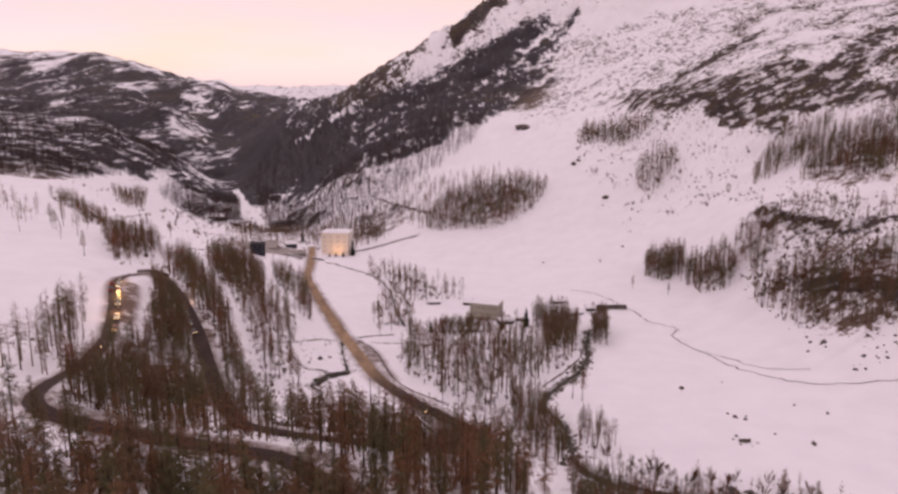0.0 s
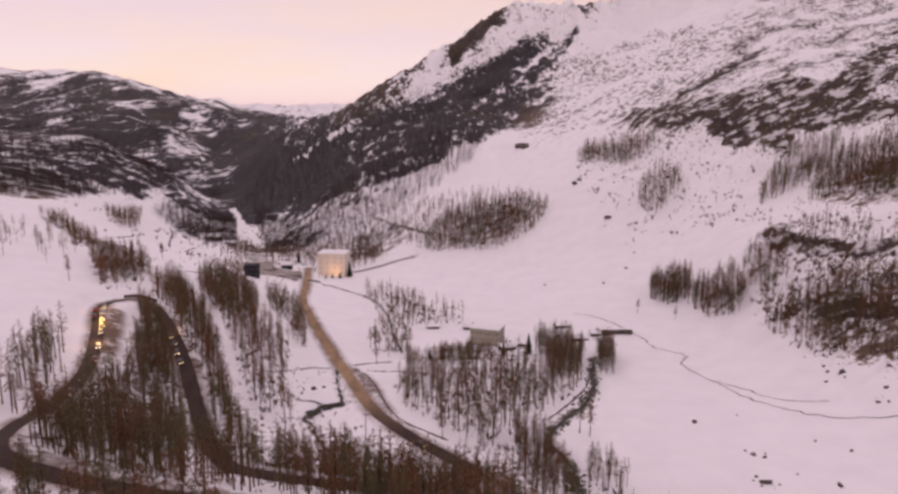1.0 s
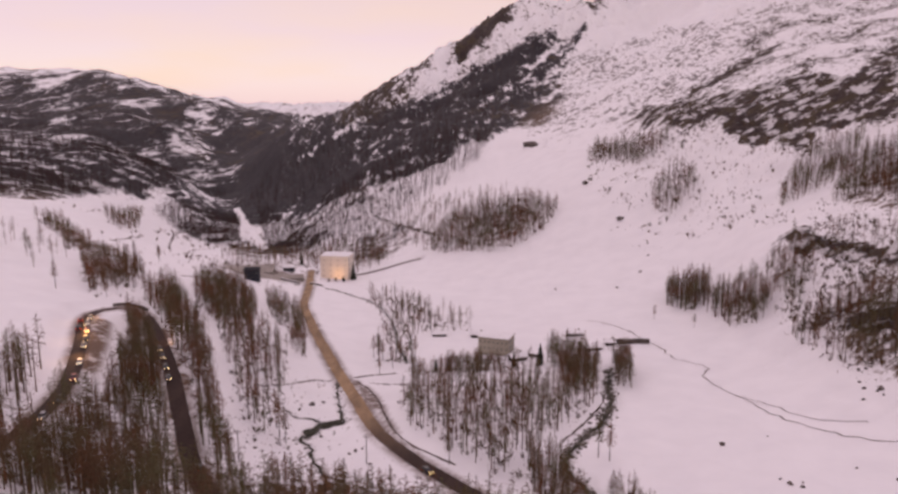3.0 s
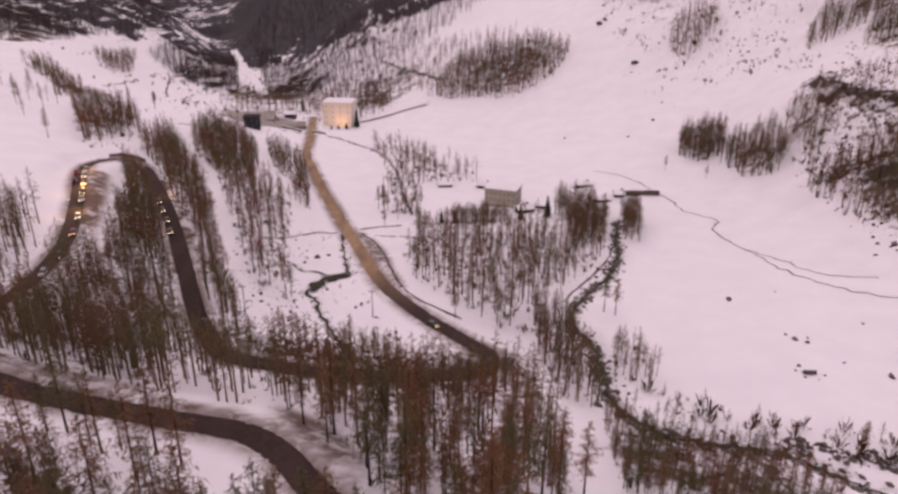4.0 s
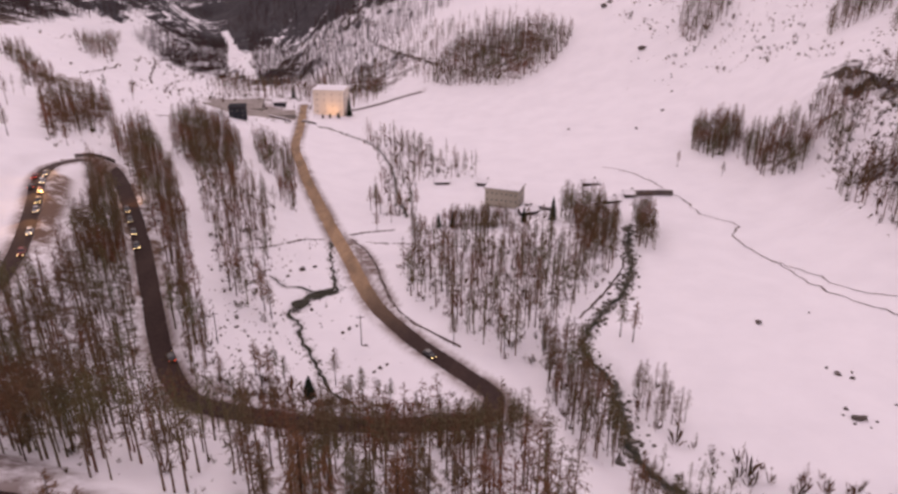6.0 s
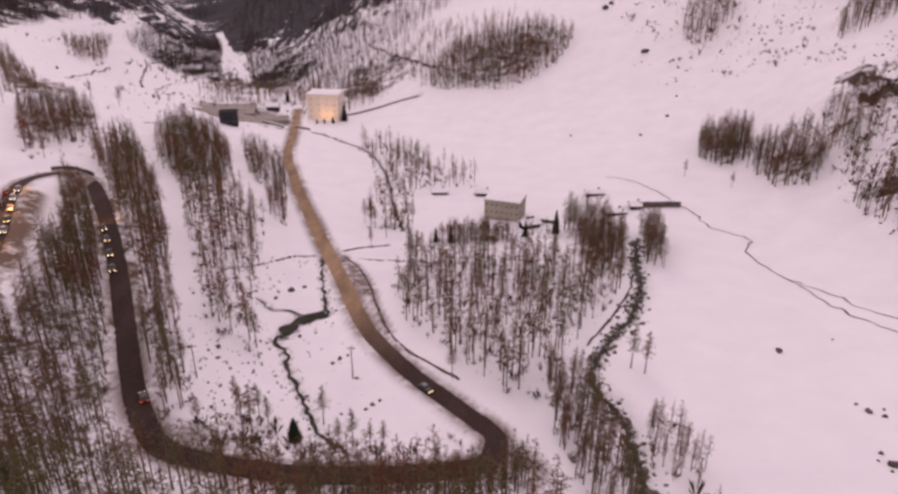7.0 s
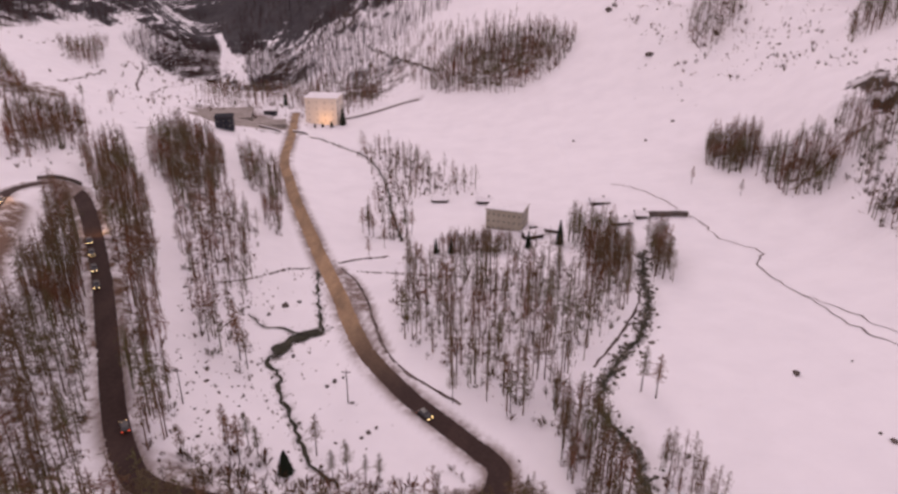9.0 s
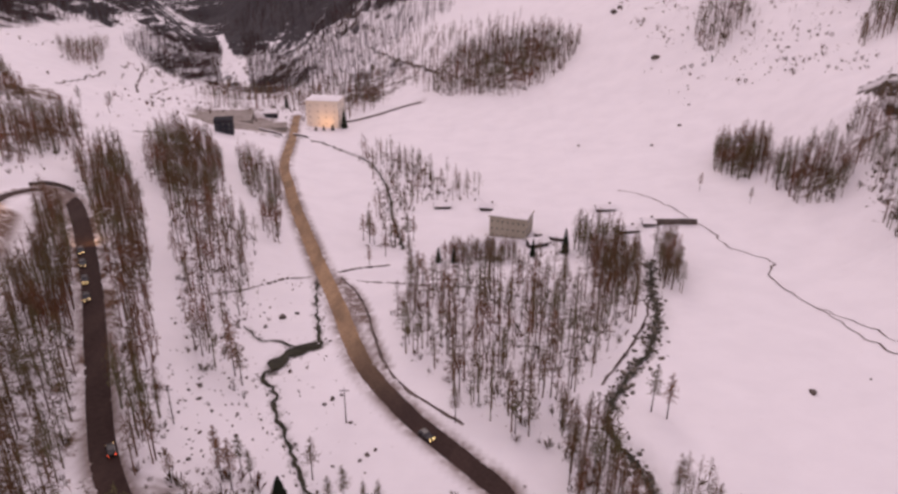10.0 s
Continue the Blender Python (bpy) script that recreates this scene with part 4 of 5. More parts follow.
SHRUBS = [shrub(rng) for _ in range(6)]
UNDER = {name: (WOODS[name][0], 4.4 if name in ("apron", "gully", "loop_foot") else 2.6, 1.7, 0.3) for name in ("knoll_top", "roadside", "verge_row", "road_foot", "knoll", "loop", "loop_foot", "bend", "gully", "island", "apron", "copse", "corner", "left_bank", "right_bank", "shore", "strip", "loop_edge")}
UNDER.update({name: (SLOPES[name][0], 3.6, 2.2, 0.3) for name in ("terrace", "terrace_middle", "terrace_high", "shelf", "tongue", "brow", "saddle", "crag_forest", "wall_wood", "shoulder")})
UNDER.update({
    "far_shore": (WOODS["far_shore"][0], 2.4, 2.6, 0.4),
    "corner_brush": ([(-68, 204), (-62, 217), (-46, 224), (-34, 212), (-10, 214), (-6, 208), (-30, 201), (-50, 203)], 1.5, 1.9, 0.7),
    "clearing": ([(-98, 330), (-62, 215), (-48, 206), (-40, 230), (-52, 262), (-60, 300), (-56, 335), (-90, 350)], 3.4, 1.1, 0.9),
    "brook_side": ([(-58, 250), (-48, 292), (-54, 330), (-40, 330), (-36, 290), (-42, 250), (-30, 215), (-40, 212)], 3.6, 0.9, 0.55),
    "village": ([(-230, 560), (-170, 552), (-120, 562), (-96, 600), (-112, 650), (-140, 700), (-240, 690)], 6.5, 2.2, 1.1),
    "glen_foot": ([(-330, 800), (-200, 740), (-60, 760), (-60, 900), (-200, 1050), (-360, 1000)], 5.6, 3.0, 1.2),
    "fields": ([(-380, 720), (-320, 650), (-240, 650), (-200, 740), (-330, 800)], 10, 2.0, 1.5),
    "meadow_edge": ([(-222, 486), (-160, 470), (-120, 560), (-230, 560), (-300, 612)], 9, 1.8, 1.3),
    "terrace_foot": ([(158, 380), (186, 398), (202, 360), (172, 338), (152, 350)], 2.0, 2.2, 0.7),
    "crag_brush": ([(153, 352), (150, 300), (168, 270), (230, 262), (245, 350), (215, 450), (190, 430), (180, 380)], 2.6, 1.9, 0.6),
    "upper_brush": ([(150, 560), (205, 470), (260, 560), (300, 640), (220, 790), (150, 830), (120, 700)], 3.6, 2.0, 1.4),
    "left_bank_brush": ([(-175, 345), (-150, 345), (-118, 420), (-140, 470), (-172, 440)], 5.0, 1.4, 1.2),
    "road_corner": ([(-42, 212), (-14, 213), (10, 228), (22, 204), (4, 198), (-14, 193), (-40, 191)], 2.4, 1.5, 0.4),
})
for n, (brush, (poly, gap, height, clump)) in enumerate(UNDER.items()):
    x, y = scatter(poly, gap, 400 + n, clump)
    wood_mesh("brush", x, y, height, 400 + n, SHRUBS, "low bare brush and saplings poking out of the snow", BRUSH, 0.75)

# ---- stones ----
def pebble(rng, flat=0.65):
    """A broken stone about 1 m across: vertices and triangles."""
    t = 1.618
    v = np.array([(-1, t, 0), (1, t, 0), (-1, -t, 0), (1, -t, 0), (0, -1, t), (0, 1, t), (0, -1, -t), (0, 1, -t), (t, 0, -1), (t, 0, 1), (-t, 0, -1), (-t, 0, 1)]) / 3.8
    f = np.array([(0, 11, 5), (0, 5, 1), (0, 1, 7), (0, 7, 10), (0, 10, 11), (1, 5, 9), (5, 11, 4), (11, 10, 2), (10, 7, 6), (7, 1, 8), (3, 9, 4), (3, 4, 2), (3, 2, 6), (3, 6, 8), (3, 8, 9), (4, 9, 5), (2, 4, 11), (6, 2, 10), (8, 6, 7), (9, 8, 1)])
    return v * rng.uniform(0.6, 1.3, (12, 1)) * (rng.uniform(0.7, 1.4), rng.uniform(0.7, 1.4), flat), f


rng = np.random.RandomState(5)
PEBBLES = [pebble(rng) for _ in range(8)]


def stones(name, x, y, low, high, seed, label, material, sink=0.15):
    """Many stones in one mesh, lying on the ground."""
    r = np.random.RandomState(seed)
    z = land(np.asarray(x, float), np.asarray(y, float))
    verts, tris, count = [], [], 0
    for px, py, pz in zip(x, y, z):
        v, f = PEBBLES[r.randint(8)]
        a, s = r.uniform(0, 6.283), low + (high - low) * r.uniform(0, 1) ** 2.5
        c, d = np.cos(a) * s, np.sin(a) * s
        verts.append(np.stack([px + c * v[:, 0] - d * v[:, 1], py + d * v[:, 0] + c * v[:, 1], pz + s * (v[:, 2] + 0.3 - sink)], -1))
        tris.append(f + count)
        count += 12
    me = swift_mesh(name, np.concatenate(verts), np.concatenate(tris), material)
    return tagged(new(name, me), label, "stones", kind="stuff")


def beside(line, spread, count, seed):
    r = np.random.RandomState(seed)
    i = r.randint(0, len(line), count)
    return (line[i] + r.normal(0, spread, (count, 2))).T


bx, by = beside(BEDS["torrent"][0], 1.7, 1500, 1)
stones("stream_stones", bx, by, 0.4, 1.9, 1, "dark wet stones along the mountain stream", WET_STONE)
bx, by = beside(spline([(74, 176), (83, 172), (91, 169), (100, 164)], 0.5), 1.5, 190, 17)
stones("stream_stones", bx, by, 0.4, 1.9, 17, "dark blocks of rock beside the mountain stream", STONE)
bx, by = beside(BEDS["brook"][0], 0.9, 260, 2)
stones("stream_stones", bx, by, 0.25, 0.9, 2, "dark wet stones along the brook", WET_STONE)
bx, by = beside(BEDS["rill"][0], 1.1, 380, 3)
stones("stream_stones", bx, by, 0.3, 1.2, 3, "dark stones along the thin stream", WET_STONE)
r = np.random.RandomState(9)
poly = [(150, 250), (152, 330), (158, 360), (180, 400), (215, 470), (260, 520), (300, 430), (260, 300), (220, 230)]
sx, sy = scatter(poly, 2.9, 301, 0.85)
stones("scree", sx, sy, 0.25, 1.7, 4, "dark rocks scattered over the snowy slope", STONE)
poly = [(110, 560), (150, 520), (260, 560), (300, 640), (220, 800), (150, 700)]
sx, sy = scatter(poly, 5.4, 302, 1.6)
stones("scree", sx, sy, 0.4, 1.8, 5, "dark rocks scattered over the upper slope", STONE)
poly = [(-98, 330), (-62, 215), (-48, 206), (-52, 240), (-66, 300), (-90, 350)]
sx, sy = scatter(poly, 3.0, 303, 0.35)
stones("scree", sx, sy, 0.35, 1.3, 6, "small stones on the snow bank beside the wood", STONE)
poly = [(-76, 300), (-55, 336), (-38, 300), (-22, 262), (-8, 236), (-40, 205), (-60, 240)]
sx, sy = scatter(poly, 5.5, 304, 0.5)
stones("scree", sx, sy, 0.25, 1.0, 12, "small dark stones showing through the meadow snow", STONE)
for k, (pts, seed) in enumerate((([(-79, 302), (-71, 315), (-63, 330), (-55, 338)], 7), ([(-46, 342), (-38, 349), (-28, 352)], 8), ([(-38, 336), (-10, 332), (6, 330)], 10), ([(-172, 470), (-160, 492), (-150, 505)], 11), ([(-325, 857), (-317, 907), (-301, 979)], 15), ([(-95, 868), (-53, 792), (-14, 718)], 16))):
    far = seed > 12
    bx, by = beside(spline(pts, 0.5), 1.2 if far else 0.3, 220 if far else 150, seed)
    stones("dry_stone_wall", bx, by, 0.8 if far else 0.4, 3.6 if seed == 16 else 2.6 if far else 1.0, seed, "low ruined dry stone wall in the snow", STONE)
# Boulders on the open meadows, one by one.
for k, (x, y, size) in enumerate(((92, 206, 2.6), (93.2, 206.4, 1.8), (90, 204, 0.9), (95.6, 205, 0.7), (89, 207.5, 0.6), (93, 202.6, 0.5), (91, 210, 1.4), (97, 226, 1.8), (99.5, 224, 1.5), (95.5, 229, 1.1), (101, 227, 1.0), (88.5, 256, 2.2), (106, 262, 0.9), (113, 205, 2.0), (104, 212, 0.9),
    (121, 235, 1.1), (128, 226, 1.3), (153, 279, 2.4), (150, 284, 1.5), (146, 277, 1.2), (-56.6, 301, 2.4), (-53, 305, 1.8), (-60, 293, 1.7), (-33, 253, 1.5), (-31, 255, 1.3), (-34.5, 250.5, 1.0), (-21.5, 231, 1.4), (-23, 229, 1.0), (-20, 233, 1.1),
    (-27, 243, 1.0), (134, 612, 5.0), (121, 700, 6.5), (126, 706, 5.0), (92, 940, 14.0), (97, 925, 10.0), (128, 520, 2.4), (108, 500, 1.8), (70, 520, 1.6), (-47, 268, 1.3), (-57, 262, 1.0))):
    v, f = pebble(np.random.RandomState(200 + k), 0.75)
    z = float(land(np.array([x * 1.0]), np.array([y * 1.0]))[0])
    ob = part("boulder", v * size, f, STONE)
    ob.location = (x, y, z + 0.12 * size)
    tagged(ob, "weathered dark boulder half sunk in snow", "rock", group="boulders on the meadows")


# ---- buildings ----
def box(x0, y0, z0, x1, y1, z1):
    return [(x0, y0, z0), (x1, y0, z0), (x1, y1, z0), (x0, y1, z0), (x0, y0, z1), (x1, y0, z1), (x1, y1, z1), (x0, y1, z1)], [(3, 2, 1, 0), (4, 5, 6, 7), (0, 1, 5, 4), (1, 2, 6, 5), (2, 3, 7, 6), (3, 0, 4, 7)]


def bevelled(ob, width):
    m = ob.modifiers.new("edge", "BEVEL")
    m.width, m.segments = width, 2
    return ob


def window(parent, x, y, z, w, h, face, lit=False):
    """A framed pane on a wall that faces -y (face 0) or +x (face 1)."""
    d = 0.06
    frame_box = box(-w / 2, -d, 0, w / 2, 0.02, h) if face == 0 else box(-0.02, -w / 2, 0, d, w / 2, h)
    fr = part("window", *frame_box, CONCRETE, parent)
    fr.location = (x, y, z)
    pane_box = box(-w / 2 + 0.12, -d - 0.02, 0.12, w / 2 - 0.12, -d + 0.01, h - 0.12) if face == 0 else box(d - 0.01, -w / 2 + 0.12, 0.12, d + 0.02, w / 2 - 0.12, h - 0.12)
    part("pane", *pane_box, PANE_GLOW if lit else GLASS, fr)


def block_house(name, x, y, turn, wide, deep, tall, storeys, bays, wall, label, flat=True, lit=False, rise=0.0, top=None):
    """A house with rows of windows on two sides and snow on its roof; flat, or with a ridge along its width."""
    z = float(min(land(np.array([x, x - wide / 3, x + wide / 3]), np.array([y, y - deep / 2, y + deep / 2]))))
    root = tagged(new(name), label, "building")
    root.matrix_basis = pose(x, y, z - 0.3, 0, 0, turn)
    part("wall", *box(-wide / 2, -deep / 2, -1, wide / 2, deep / 2, tall), wall, root)
    o = 0.5
    if flat:
        part("eaves", *box(-wide / 2 - o, -deep / 2 - o, tall, wide / 2 + o, deep / 2 + o, tall + 0.3), PLANKS if wall is SLATE else wall, root)
        bevelled(part("roof_top" if top else "roof_snow", *box(-wide / 2 - o + 0.1, -deep / 2 - o + 0.1, tall + 0.304, wide / 2 + o - 0.1, deep / 2 + o - 0.1, tall + 0.95), top or ROOF_SNOW, root), 0.25)
    else:
        a, b, h = wide / 2 + 0.8, deep / 2 + 0.9, tall + rise
        v = [(-a, -b, tall - 0.3), (a, -b, tall - 0.3), (a, 0, h), (-a, 0, h), (-a, b, tall - 0.3), (a, b, tall - 0.3)]
        up = [(p, q, s + 0.25) for p, q, s in v]
        part("roof", v + up, [(0, 1, 2, 3), (3, 2, 5, 4), (1, 0, 6, 7), (0, 3, 9, 6), (3, 4, 10, 9), (4, 5, 11, 10), (5, 2, 8, 11), (2, 1, 7, 8), (6, 9, 8, 7), (9, 10, 11, 8)], PLANKS, root)
        top, skin = [(p * 0.985, q * 0.97, s + 0.004) for p, q, s in up], [(p * 0.98, q * 0.95, s + 0.6) for p, q, s in up]
        bevelled(part("roof_snow", top + skin, [(0, 1, 7, 6), (6, 7, 8, 9), (9, 8, 11, 10), (4, 10, 11, 5), (0, 6, 9, 3), (3, 9, 10, 4), (1, 2, 8, 7), (2, 5, 11, 8), (3, 2, 1, 0), (4, 5, 2, 3)], ROOF_SNOW, root), 0.2)
        g = [(-wide / 2, -deep / 2, tall), (-wide / 2, deep / 2, tall), (-wide / 2, 0, h - 0.25), (wide / 2, -deep / 2, tall), (wide / 2, deep / 2, tall), (wide / 2, 0, h - 0.25)]
        part("gable", g, [(0, 2, 1), (3, 4, 5), (0, 3, 5, 2), (1, 2, 5, 4)], wall, root)
        part("chimney", *box(wide * 0.2, 0.6, tall, wide * 0.2 + 0.9, 1.5, h + 1.2), STONE, root)
    floor_h = tall / storeys
    for s in range(storeys):
        for k in range(bays):
            window(root, -wide / 2 + wide * (k + 0.5) / bays, -deep / 2, s * floor_h + 0.9, min(0.7, wide / bays * 0.4), min(0.9, floor_h * 0.34), 0, lit and s == 0)
        side = max(1, int(bays * deep / wide))
        for k in range(side):
            window(root, wide / 2, -deep / 2 + deep * (k + 0.5) / side, s * floor_h + 0.9, min(1.2, deep / side * 0.5), min(1.5, floor_h * 0.5), 1)
    if name not in ("hotel", "lodge"):
        part("door", *box(-0.6, -deep / 2 - 0.08, 0, 0.5, -deep / 2 + 0.02, 2.1), PLANKS, root)
    return root


block_house("hotel", 21.5, 391, -19, 16, 12, 9.6, 3, 7, PLASTER, "grey plastered three-storey hotel with a snow-covered flat roof")
block_house("annexe", 31, 374, 22, 8, 4.5, 2.4, 1, 3, PLANKS, "low wooden annexe with snow on its roof", False, rise=1.2)
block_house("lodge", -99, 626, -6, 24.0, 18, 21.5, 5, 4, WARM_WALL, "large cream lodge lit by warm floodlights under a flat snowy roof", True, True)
block_house("house", -146, 538, 10, 10.5, 9, 9.6, 3, 3, SLATE, "dark clad cube-shaped house in the snow", top=SLATE)
block_house("house", -143, 640, 6, 9, 7, 5, 2, 3, SLATE, "dark low house beside the village road", False, rise=2.0)
block_house("house", -172, 604, 10, 48, 32, 4.6, 1, 11, CONCRETE, "large low grey hall with a gravelled flat roof", True, top=PACKED)
block_house("house", -130, 592, 10, 18, 14, 3.6, 1, 5, CONCRETE, "grey low building behind the bridge", True, top=PACKED)
block_house("house", -290, 880, 0, 26, 10, 6, 2, 6, PLANKS, "dark wooden farmhouse at the edge of the glen", False, rise=3.0)
block_house("house", -255, 840, 12, 14, 9, 5, 2, 4, PLANKS, "small dark farmhouse with a snowy roof", False, rise=2.6)
for x, y, turn, wide, deep in ((-9, 429, 5, 7, 4), (13, 426, -6, 7, 4), (66, 413, 0, 8, 4), (70, 384, 4, 8, 3.5), (80, 390, -4, 4.5, 5)):
    block_house("hut", x, y, turn, wide, deep, 1.9, 1, 2, PLANKS, "small dark wooden hut half buried in snow", False, rise=0.9)


def long_wall(name, pts, height, thick, label):
    """A wall along a line, with uneven courses, a snow cap and an end pier."""
    line = spline(pts, 1.2)
    z = land(line[:, 0], line[:, 1])
    ahead = np.gradient(line, axis=0)
    ahead /= np.linalg.norm(ahead, axis=1, keepdims=True)
    side = np.stack([ahead[:, 1], -ahead[:, 0]], 1) * thick / 2
    h = height * (1 + 0.08 * waves(line[:, 0], line[:, 1], 6, 91))
    root = tagged(new(name), label, "wall")

    def strip(part_name, low, high, grow, material):
        rows = [np.column_stack([line + side * grow, z + low]), np.column_stack([line + side * grow, z + high]), np.column_stack([line - side * grow, z + high]), np.column_stack([line - side * grow, z + low])]
        v = np.stack(rows, 1).reshape(-1, 3)
        n = len(line)
        f = [(4 * i + j, 4 * i + (j + 1) % 4, 4 * i + 4 + (j + 1) % 4, 4 * i + 4 + j) for i in range(n - 1) for j in range(4)] + [(0, 3, 2, 1), (4 * n - 4, 4 * n - 3, 4 * n - 2, 4 * n - 1)]
        part(part_name, v, f, material, root)

    strip("masonry", -0.5, h, 1.0, STONE)
    strip("snow_cap", h + 0.004, h + 0.35, 0.9, ROOF_SNOW)
    return root


long_wall("retaining_wall", [(78, 389.5), (88, 388.5), (99.5, 387)], 2.6, 0.8, "long dark stone retaining wall with a snow cap")
long_wall("garden_wall", [(31, 386), (38, 380), (44, 376)], 1.4, 0.5, "dark stone garden wall running down from the hotel")
long_wall("bridge_parapet", [(-112, 574), (-106, 571), (-101, 569)], 1.2, 0.7, "dark stone bridge parapet over the stream")
long_wall("bridge_parapet", [(-134, 571), (-126, 570), (-119, 571)], 1.2, 0.7, "dark stone bridge parapet over the stream")
long_wall("road_wall", [(-152, 341), (-145, 343), (-137, 342)], 1.5, 0.6, "dark stone wall round the outside of the hairpin")


def utility_pole(x, y, height):
    z = float(land(np.array([x * 1.0]), np.array([y * 1.0]))[0])
    root = tagged(new("utility_pole"), "weathered wooden utility pole with a cross-arm", "pole", "utility poles")
    root.location = (x, y, z)
    sides, v, f = 8, [], []
    for h, rad in ((-0.6, 0.16), (height, 0.10)):
        v += [(rad * np.cos(6.283 * k / sides), rad * np.sin(6.283 * k / sides), h) for k in range(sides)]
    f = [(k, (k + 1) % sides, sides + (k + 1) % sides, sides + k) for k in range(sides)] + [tuple(range(sides, 2 * sides))]
    part("pole", v, f, PLANKS, root)
    part("crossarm", *box(-1.1, -0.07, height - 0.9, 1.1, 0.07, height - 0.75), PLANKS, root)
    for k in (-0.9, 0.9):
        part("insulator", *box(k - 0.05, -0.05, height - 0.75, k + 0.05, 0.05, height - 0.5), CONCRETE, root)


for x, y in ((-66, 236), (-28, 243), (-80, 300)):
    utility_pole(x, y, 10)


# ---- evergreens and single larches ----
rng = np.random.RandomState(31)
first = None
for x, y, height in ((41, 364, 11), (28, 361, 8), (-9, 356, 7), (-3, 356, 7.5), (-37, 214, 6.2), (-84.5, 618, 15), (-97, 604, 4), (-91, 606, 5), (-102, 601, 3.5), (-145, 700, 12), (-118, 660, 9)):
    z = float(land(np.array([x * 1.0]), np.array([y * 1.0]))[0])
    m = pose(x, y, z, 0, 0, rng.uniform(0, 360))
    if first is None:
        first = tree_thing("fir", fir(rng, 10, 22, 12), "dark green fir standing alone in the snow", "tree", NEEDLES)
        first.matrix_basis = m
        ob = first
    else:
        ob = copy_thing(first, m)
    broad = 1.6 if height < 6.5 else 1.0
    ob.scale = (height / 10 * broad, height / 10 * broad, height / 10)
    tagged(ob, group="single firs")
SINGLE = tree_thing("larch", larch(rng, 10, 90, 12, 6, 1.7), "lone bare larch on the open snow", "tree", TWIGS)
for n, (x, y, height) in enumerate(((113, 428, 9), (128, 405, 8), (-41, 380, 12), (-38, 377, 13), (-36, 375, 11), (-39, 384, 12), (-27, 372, 13), (-24, 371, 11), (-22, 376, 14), (-29, 376, 10), (-20, 380, 12), (-17.8, 329, 15), (-14, 332, 13), (-179, 345, 13), (-160, 352, 9), (-60, 262, 14), (-57, 258, 13), (-63, 270, 15), (-47, 216, 13), (-32, 222, 11), (-24, 214, 10), (46, 249, 14), (49, 246, 13), (88, 172, 9), (95, 168, 8), (12, 240, 12), (-2, 244, 11), (-16, 340, 11), (-20, 352, 13), (-30, 362, 10), (-35, 350, 9), (-50, 219, 11), (-47, 222.5, 10), (-44, 219, 9), (-58, 214, 9), (-27, 213.5, 8), (-20, 213, 7), (-17, 212, 8), (-53, 225, 10), (-215, 505, 11), (-205, 520, 10), (-196, 498, 12), (-240, 470, 12), (-252, 462, 11), (-236, 420, 13), (-222, 400, 12), (-250, 415, 12))):
    z = float(land(np.array([x * 1.0]), np.array([y * 1.0]))[0])
    m = pose(x, y, z, 0, 0, rng.uniform(0, 360))
    ob = SINGLE if n == 0 else copy_thing(SINGLE, m)
    ob.matrix_basis = m
    ob.scale = (height / 10,) * 3
    tagged(ob, group="single larches")


# ---- cars ----
def car(paint_at):
    """A small car that faces -y."""
    root = tagged(new("car"), "small car with glowing headlights on the wet road", "car", "cars on the hairpin road")
    v = [(-0.85, -2.1, 0.3), (0.85, -2.1, 0.3), (0.85, 2.0, 0.3), (-0.85, 2.0, 0.3), (-0.85, -2.1, 0.72), (0.85, -2.1, 0.72), (0.85, 2.0, 0.88), (-0.85, 2.0, 0.88), (-0.82, -1.0, 0.9), (0.82, -1.0, 0.9)]
    bevelled(part("body", v, [(3, 2, 1, 0), (0, 1, 5, 4), (4, 5, 9, 8), (8, 9, 6, 7), (2, 3, 7, 6), (1, 2, 6, 9, 5), (3, 0, 4, 8, 7)], PAINTS[paint_at], root), 0.08)
    v = [(-0.78, -0.95, 0.88), (0.78, -0.95, 0.88), (0.78, 1.75, 0.88), (-0.78, 1.75, 0.88), (-0.62, -0.3, 1.42), (0.62, -0.3, 1.42), (0.62, 1.3, 1.42), (-0.62, 1.3, 1.42)]
    part("cabin_glass", v, [(0, 1, 5, 4), (1, 2, 6, 5), (2, 3, 7, 6), (3, 0, 4, 7)], GLASS, root)
    bevelled(part("cabin_roof", *box(-0.64, -0.32, 1.40, 0.64, 1.32, 1.47), PAINTS[paint_at], root), 0.03)
    for x in (-0.8, 0.8):
        for y in (-1.35, 1.3):
            n = 12
            ring = [(x + d, y + 0.31 * np.cos(6.283 * k / n), 0.31 + 0.31 * np.sin(6.283 * k / n)) for d in (-0.1, 0.1) for k in range(n)]
            part("wheel", ring, [(k, (k + 1) % n, n + (k + 1) % n, n + k) for k in range(n)] + [tuple(range(n))[::-1], tuple(range(n, 2 * n))], RUBBER, root)
        part("headlight", *box(x * 0.75 - 0.13, -2.16, 0.52, x * 0.75 + 0.13, -2.09, 0.67), HEAD_GLOW, root)
        part("tail_light", *box(x * 0.85 - 0.12, 1.98, 0.6, x * 0.85 + 0.12, 2.04, 0.78), TAIL_GLOW, root)
    return root


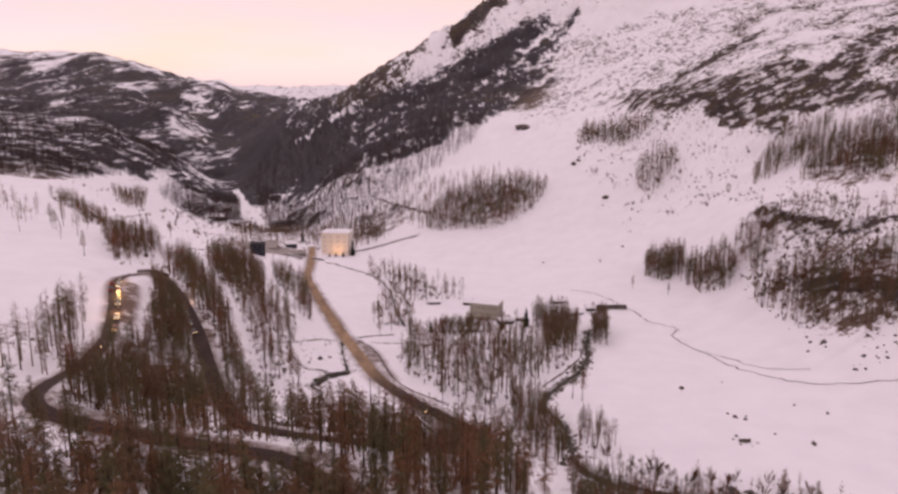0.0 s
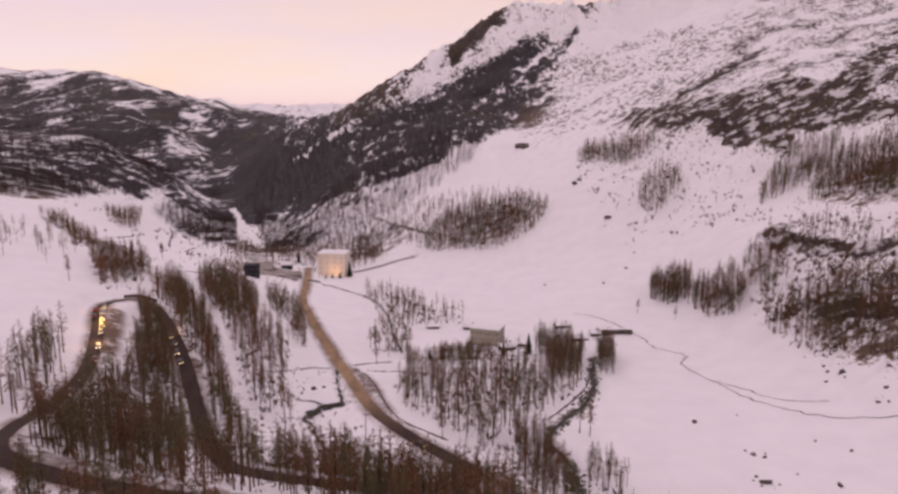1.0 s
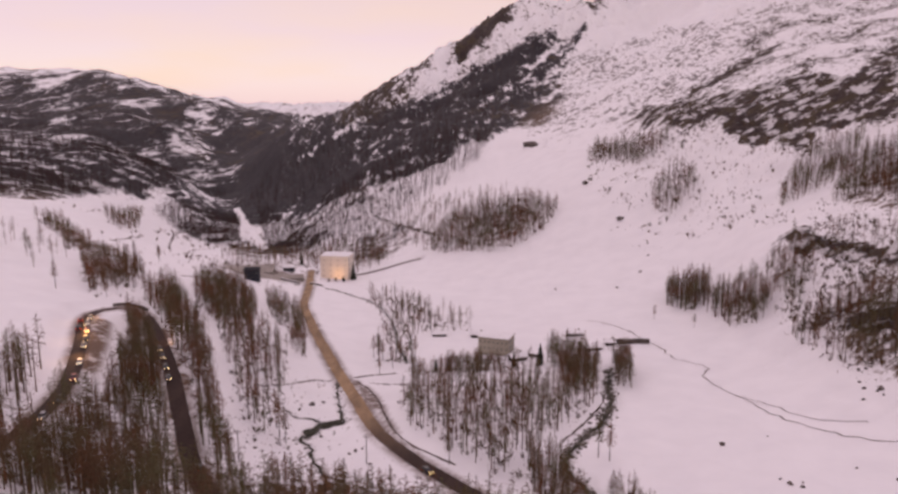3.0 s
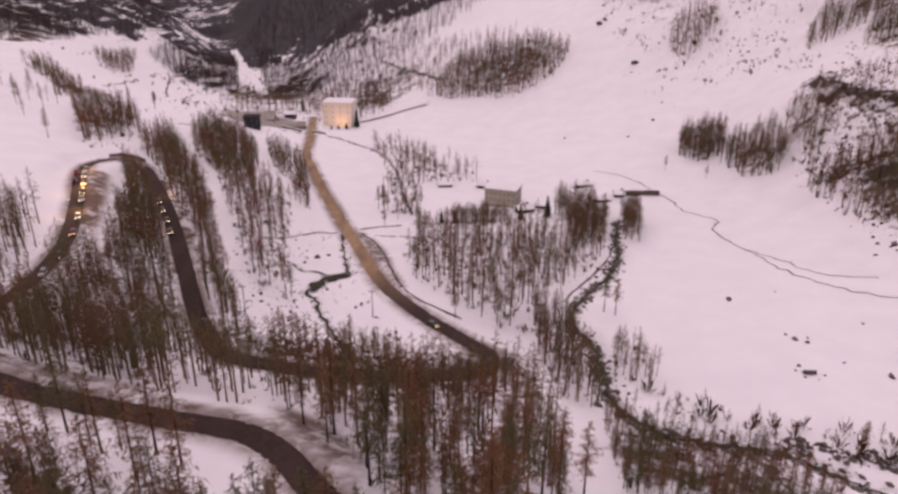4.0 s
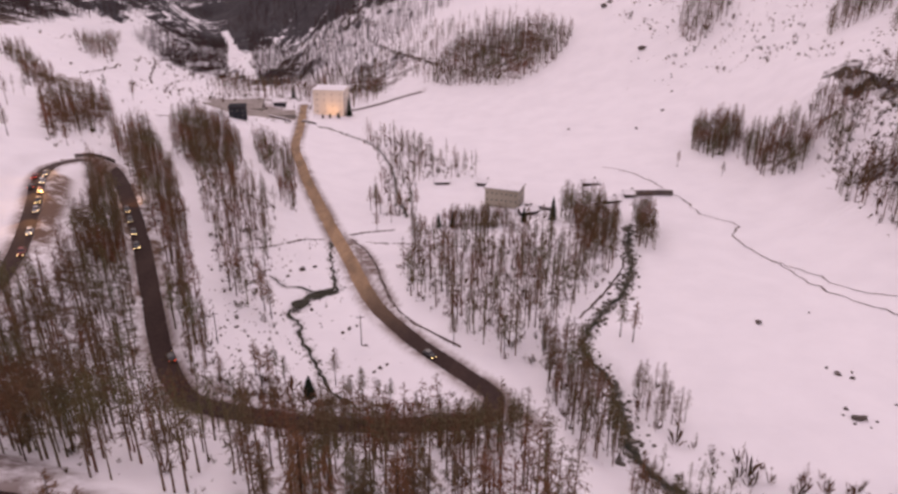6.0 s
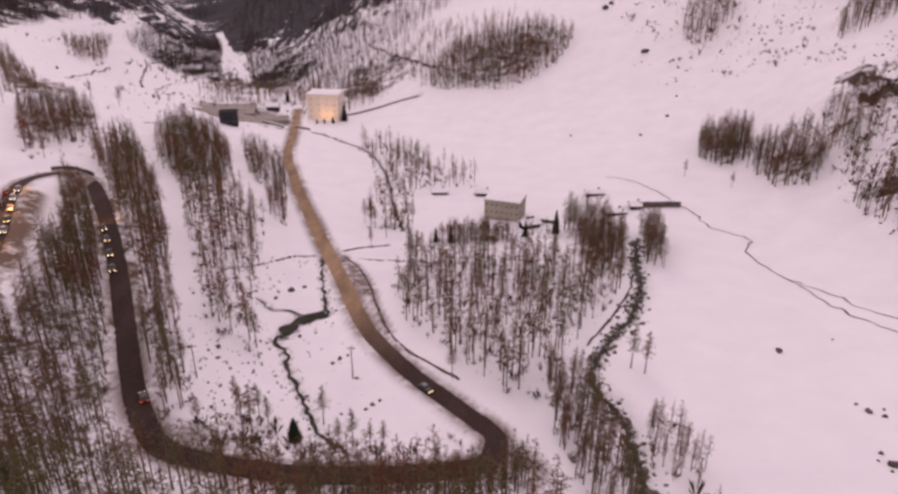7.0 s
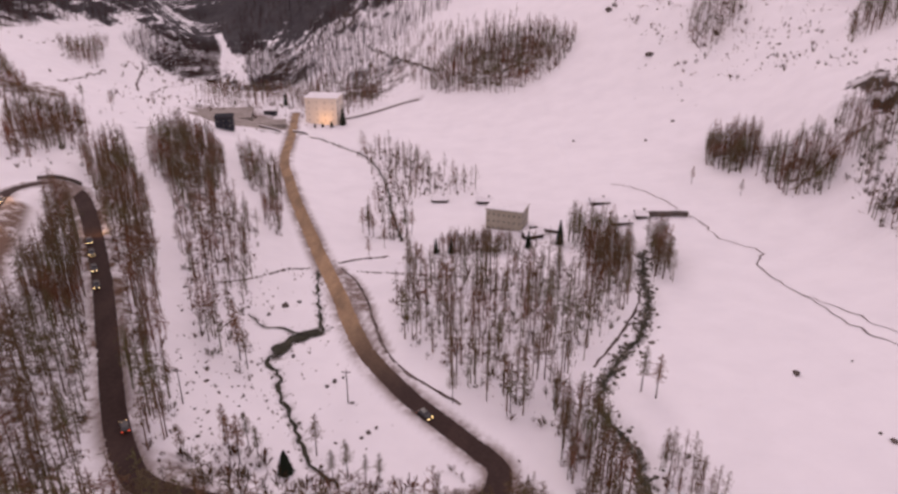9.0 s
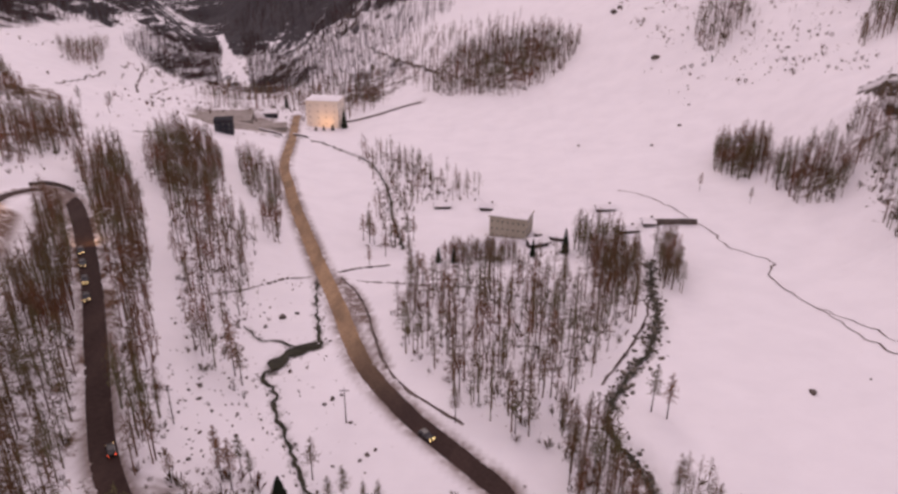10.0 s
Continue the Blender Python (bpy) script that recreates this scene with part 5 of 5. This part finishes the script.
def on_road(ob, way_name, y, x, lane, back=False):
    """Sets a car on a road, in a lane, at its point nearest to (x, y)."""
    line, top, half, reach = WAYS[way_name]
    i = int(np.hypot(line[:, 0] - x, line[:, 1] - y).argmin())
    i = min(max(i, 1), len(line) - 2)
    ahead = (line[i + 1] - line[i - 1]) / np.linalg.norm(line[i + 1] - line[i - 1])
    at = line[i] + np.array([ahead[1], -ahead[0]]) * lane
    ob.matrix_basis = pose(at[0], at[1], top[i] + 0.05, 0, 0, math.degrees(math.atan2(ahead[1], ahead[0])) + (90 if not back else -90))


MODELS = [car(k) for k in range(4)]
QUEUE = (("upper", 214, -113, -1.5, False), ("upper", 228, -116, -1.5, False), ("upper", 245, -121, -1.5, False), ("upper", 258, -126, -1.5, False), ("upper", 274, -133, -1.5, False), ("upper", 282, -136, -1.5, False),
         ("upper", 291, -140, -1.5, False), ("upper", 300, -144, -1.5, False), ("upper", 309, -147, -1.5, False), ("upper", 296, -142, 1.5, True), ("upper", 306, -146, 1.5, True), ("main", 218, -73, 1.5, False), ("main", 300, -113, -1.5, True), ("main", 292, -109, -1.5, True), ("main", 239, -8, 1.5, False), ("main", 283, -104.5, -1.5, True), ("main", 274, -100, -1.5, True))
for n, (way_name, y, x, lane, back) in enumerate(QUEUE):
    ob = MODELS[n] if n < 4 else copy_thing(MODELS[n % 4 if n < 11 else 1], Matrix())
    on_road(ob, way_name, y, x, lane, back)

# Warm lamps: the floodlit front of the lodge, and spots added above the road in place of the queue's headlights.
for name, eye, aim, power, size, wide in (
    ("floodlight", (-97, 608.5, -18.5), (-98, 617, -13), 3200, 2.5, 150),
    ("headlight_stand_in", (-148, 317, 37.5), (-141, 292, 33), 5200, 0.5, 85),
    ("headlight_stand_in", (-140, 294, 37.5), (-131, 270, 32.5), 5200, 0.5, 85),
    ("headlight_stand_in", (-131, 272, 37), (-122, 248, 32), 4200, 0.5, 85),
    ("headlight_stand_in", (-113, 300, 28), (-122, 318, 25.5), 4000, 0.5, 110),
):
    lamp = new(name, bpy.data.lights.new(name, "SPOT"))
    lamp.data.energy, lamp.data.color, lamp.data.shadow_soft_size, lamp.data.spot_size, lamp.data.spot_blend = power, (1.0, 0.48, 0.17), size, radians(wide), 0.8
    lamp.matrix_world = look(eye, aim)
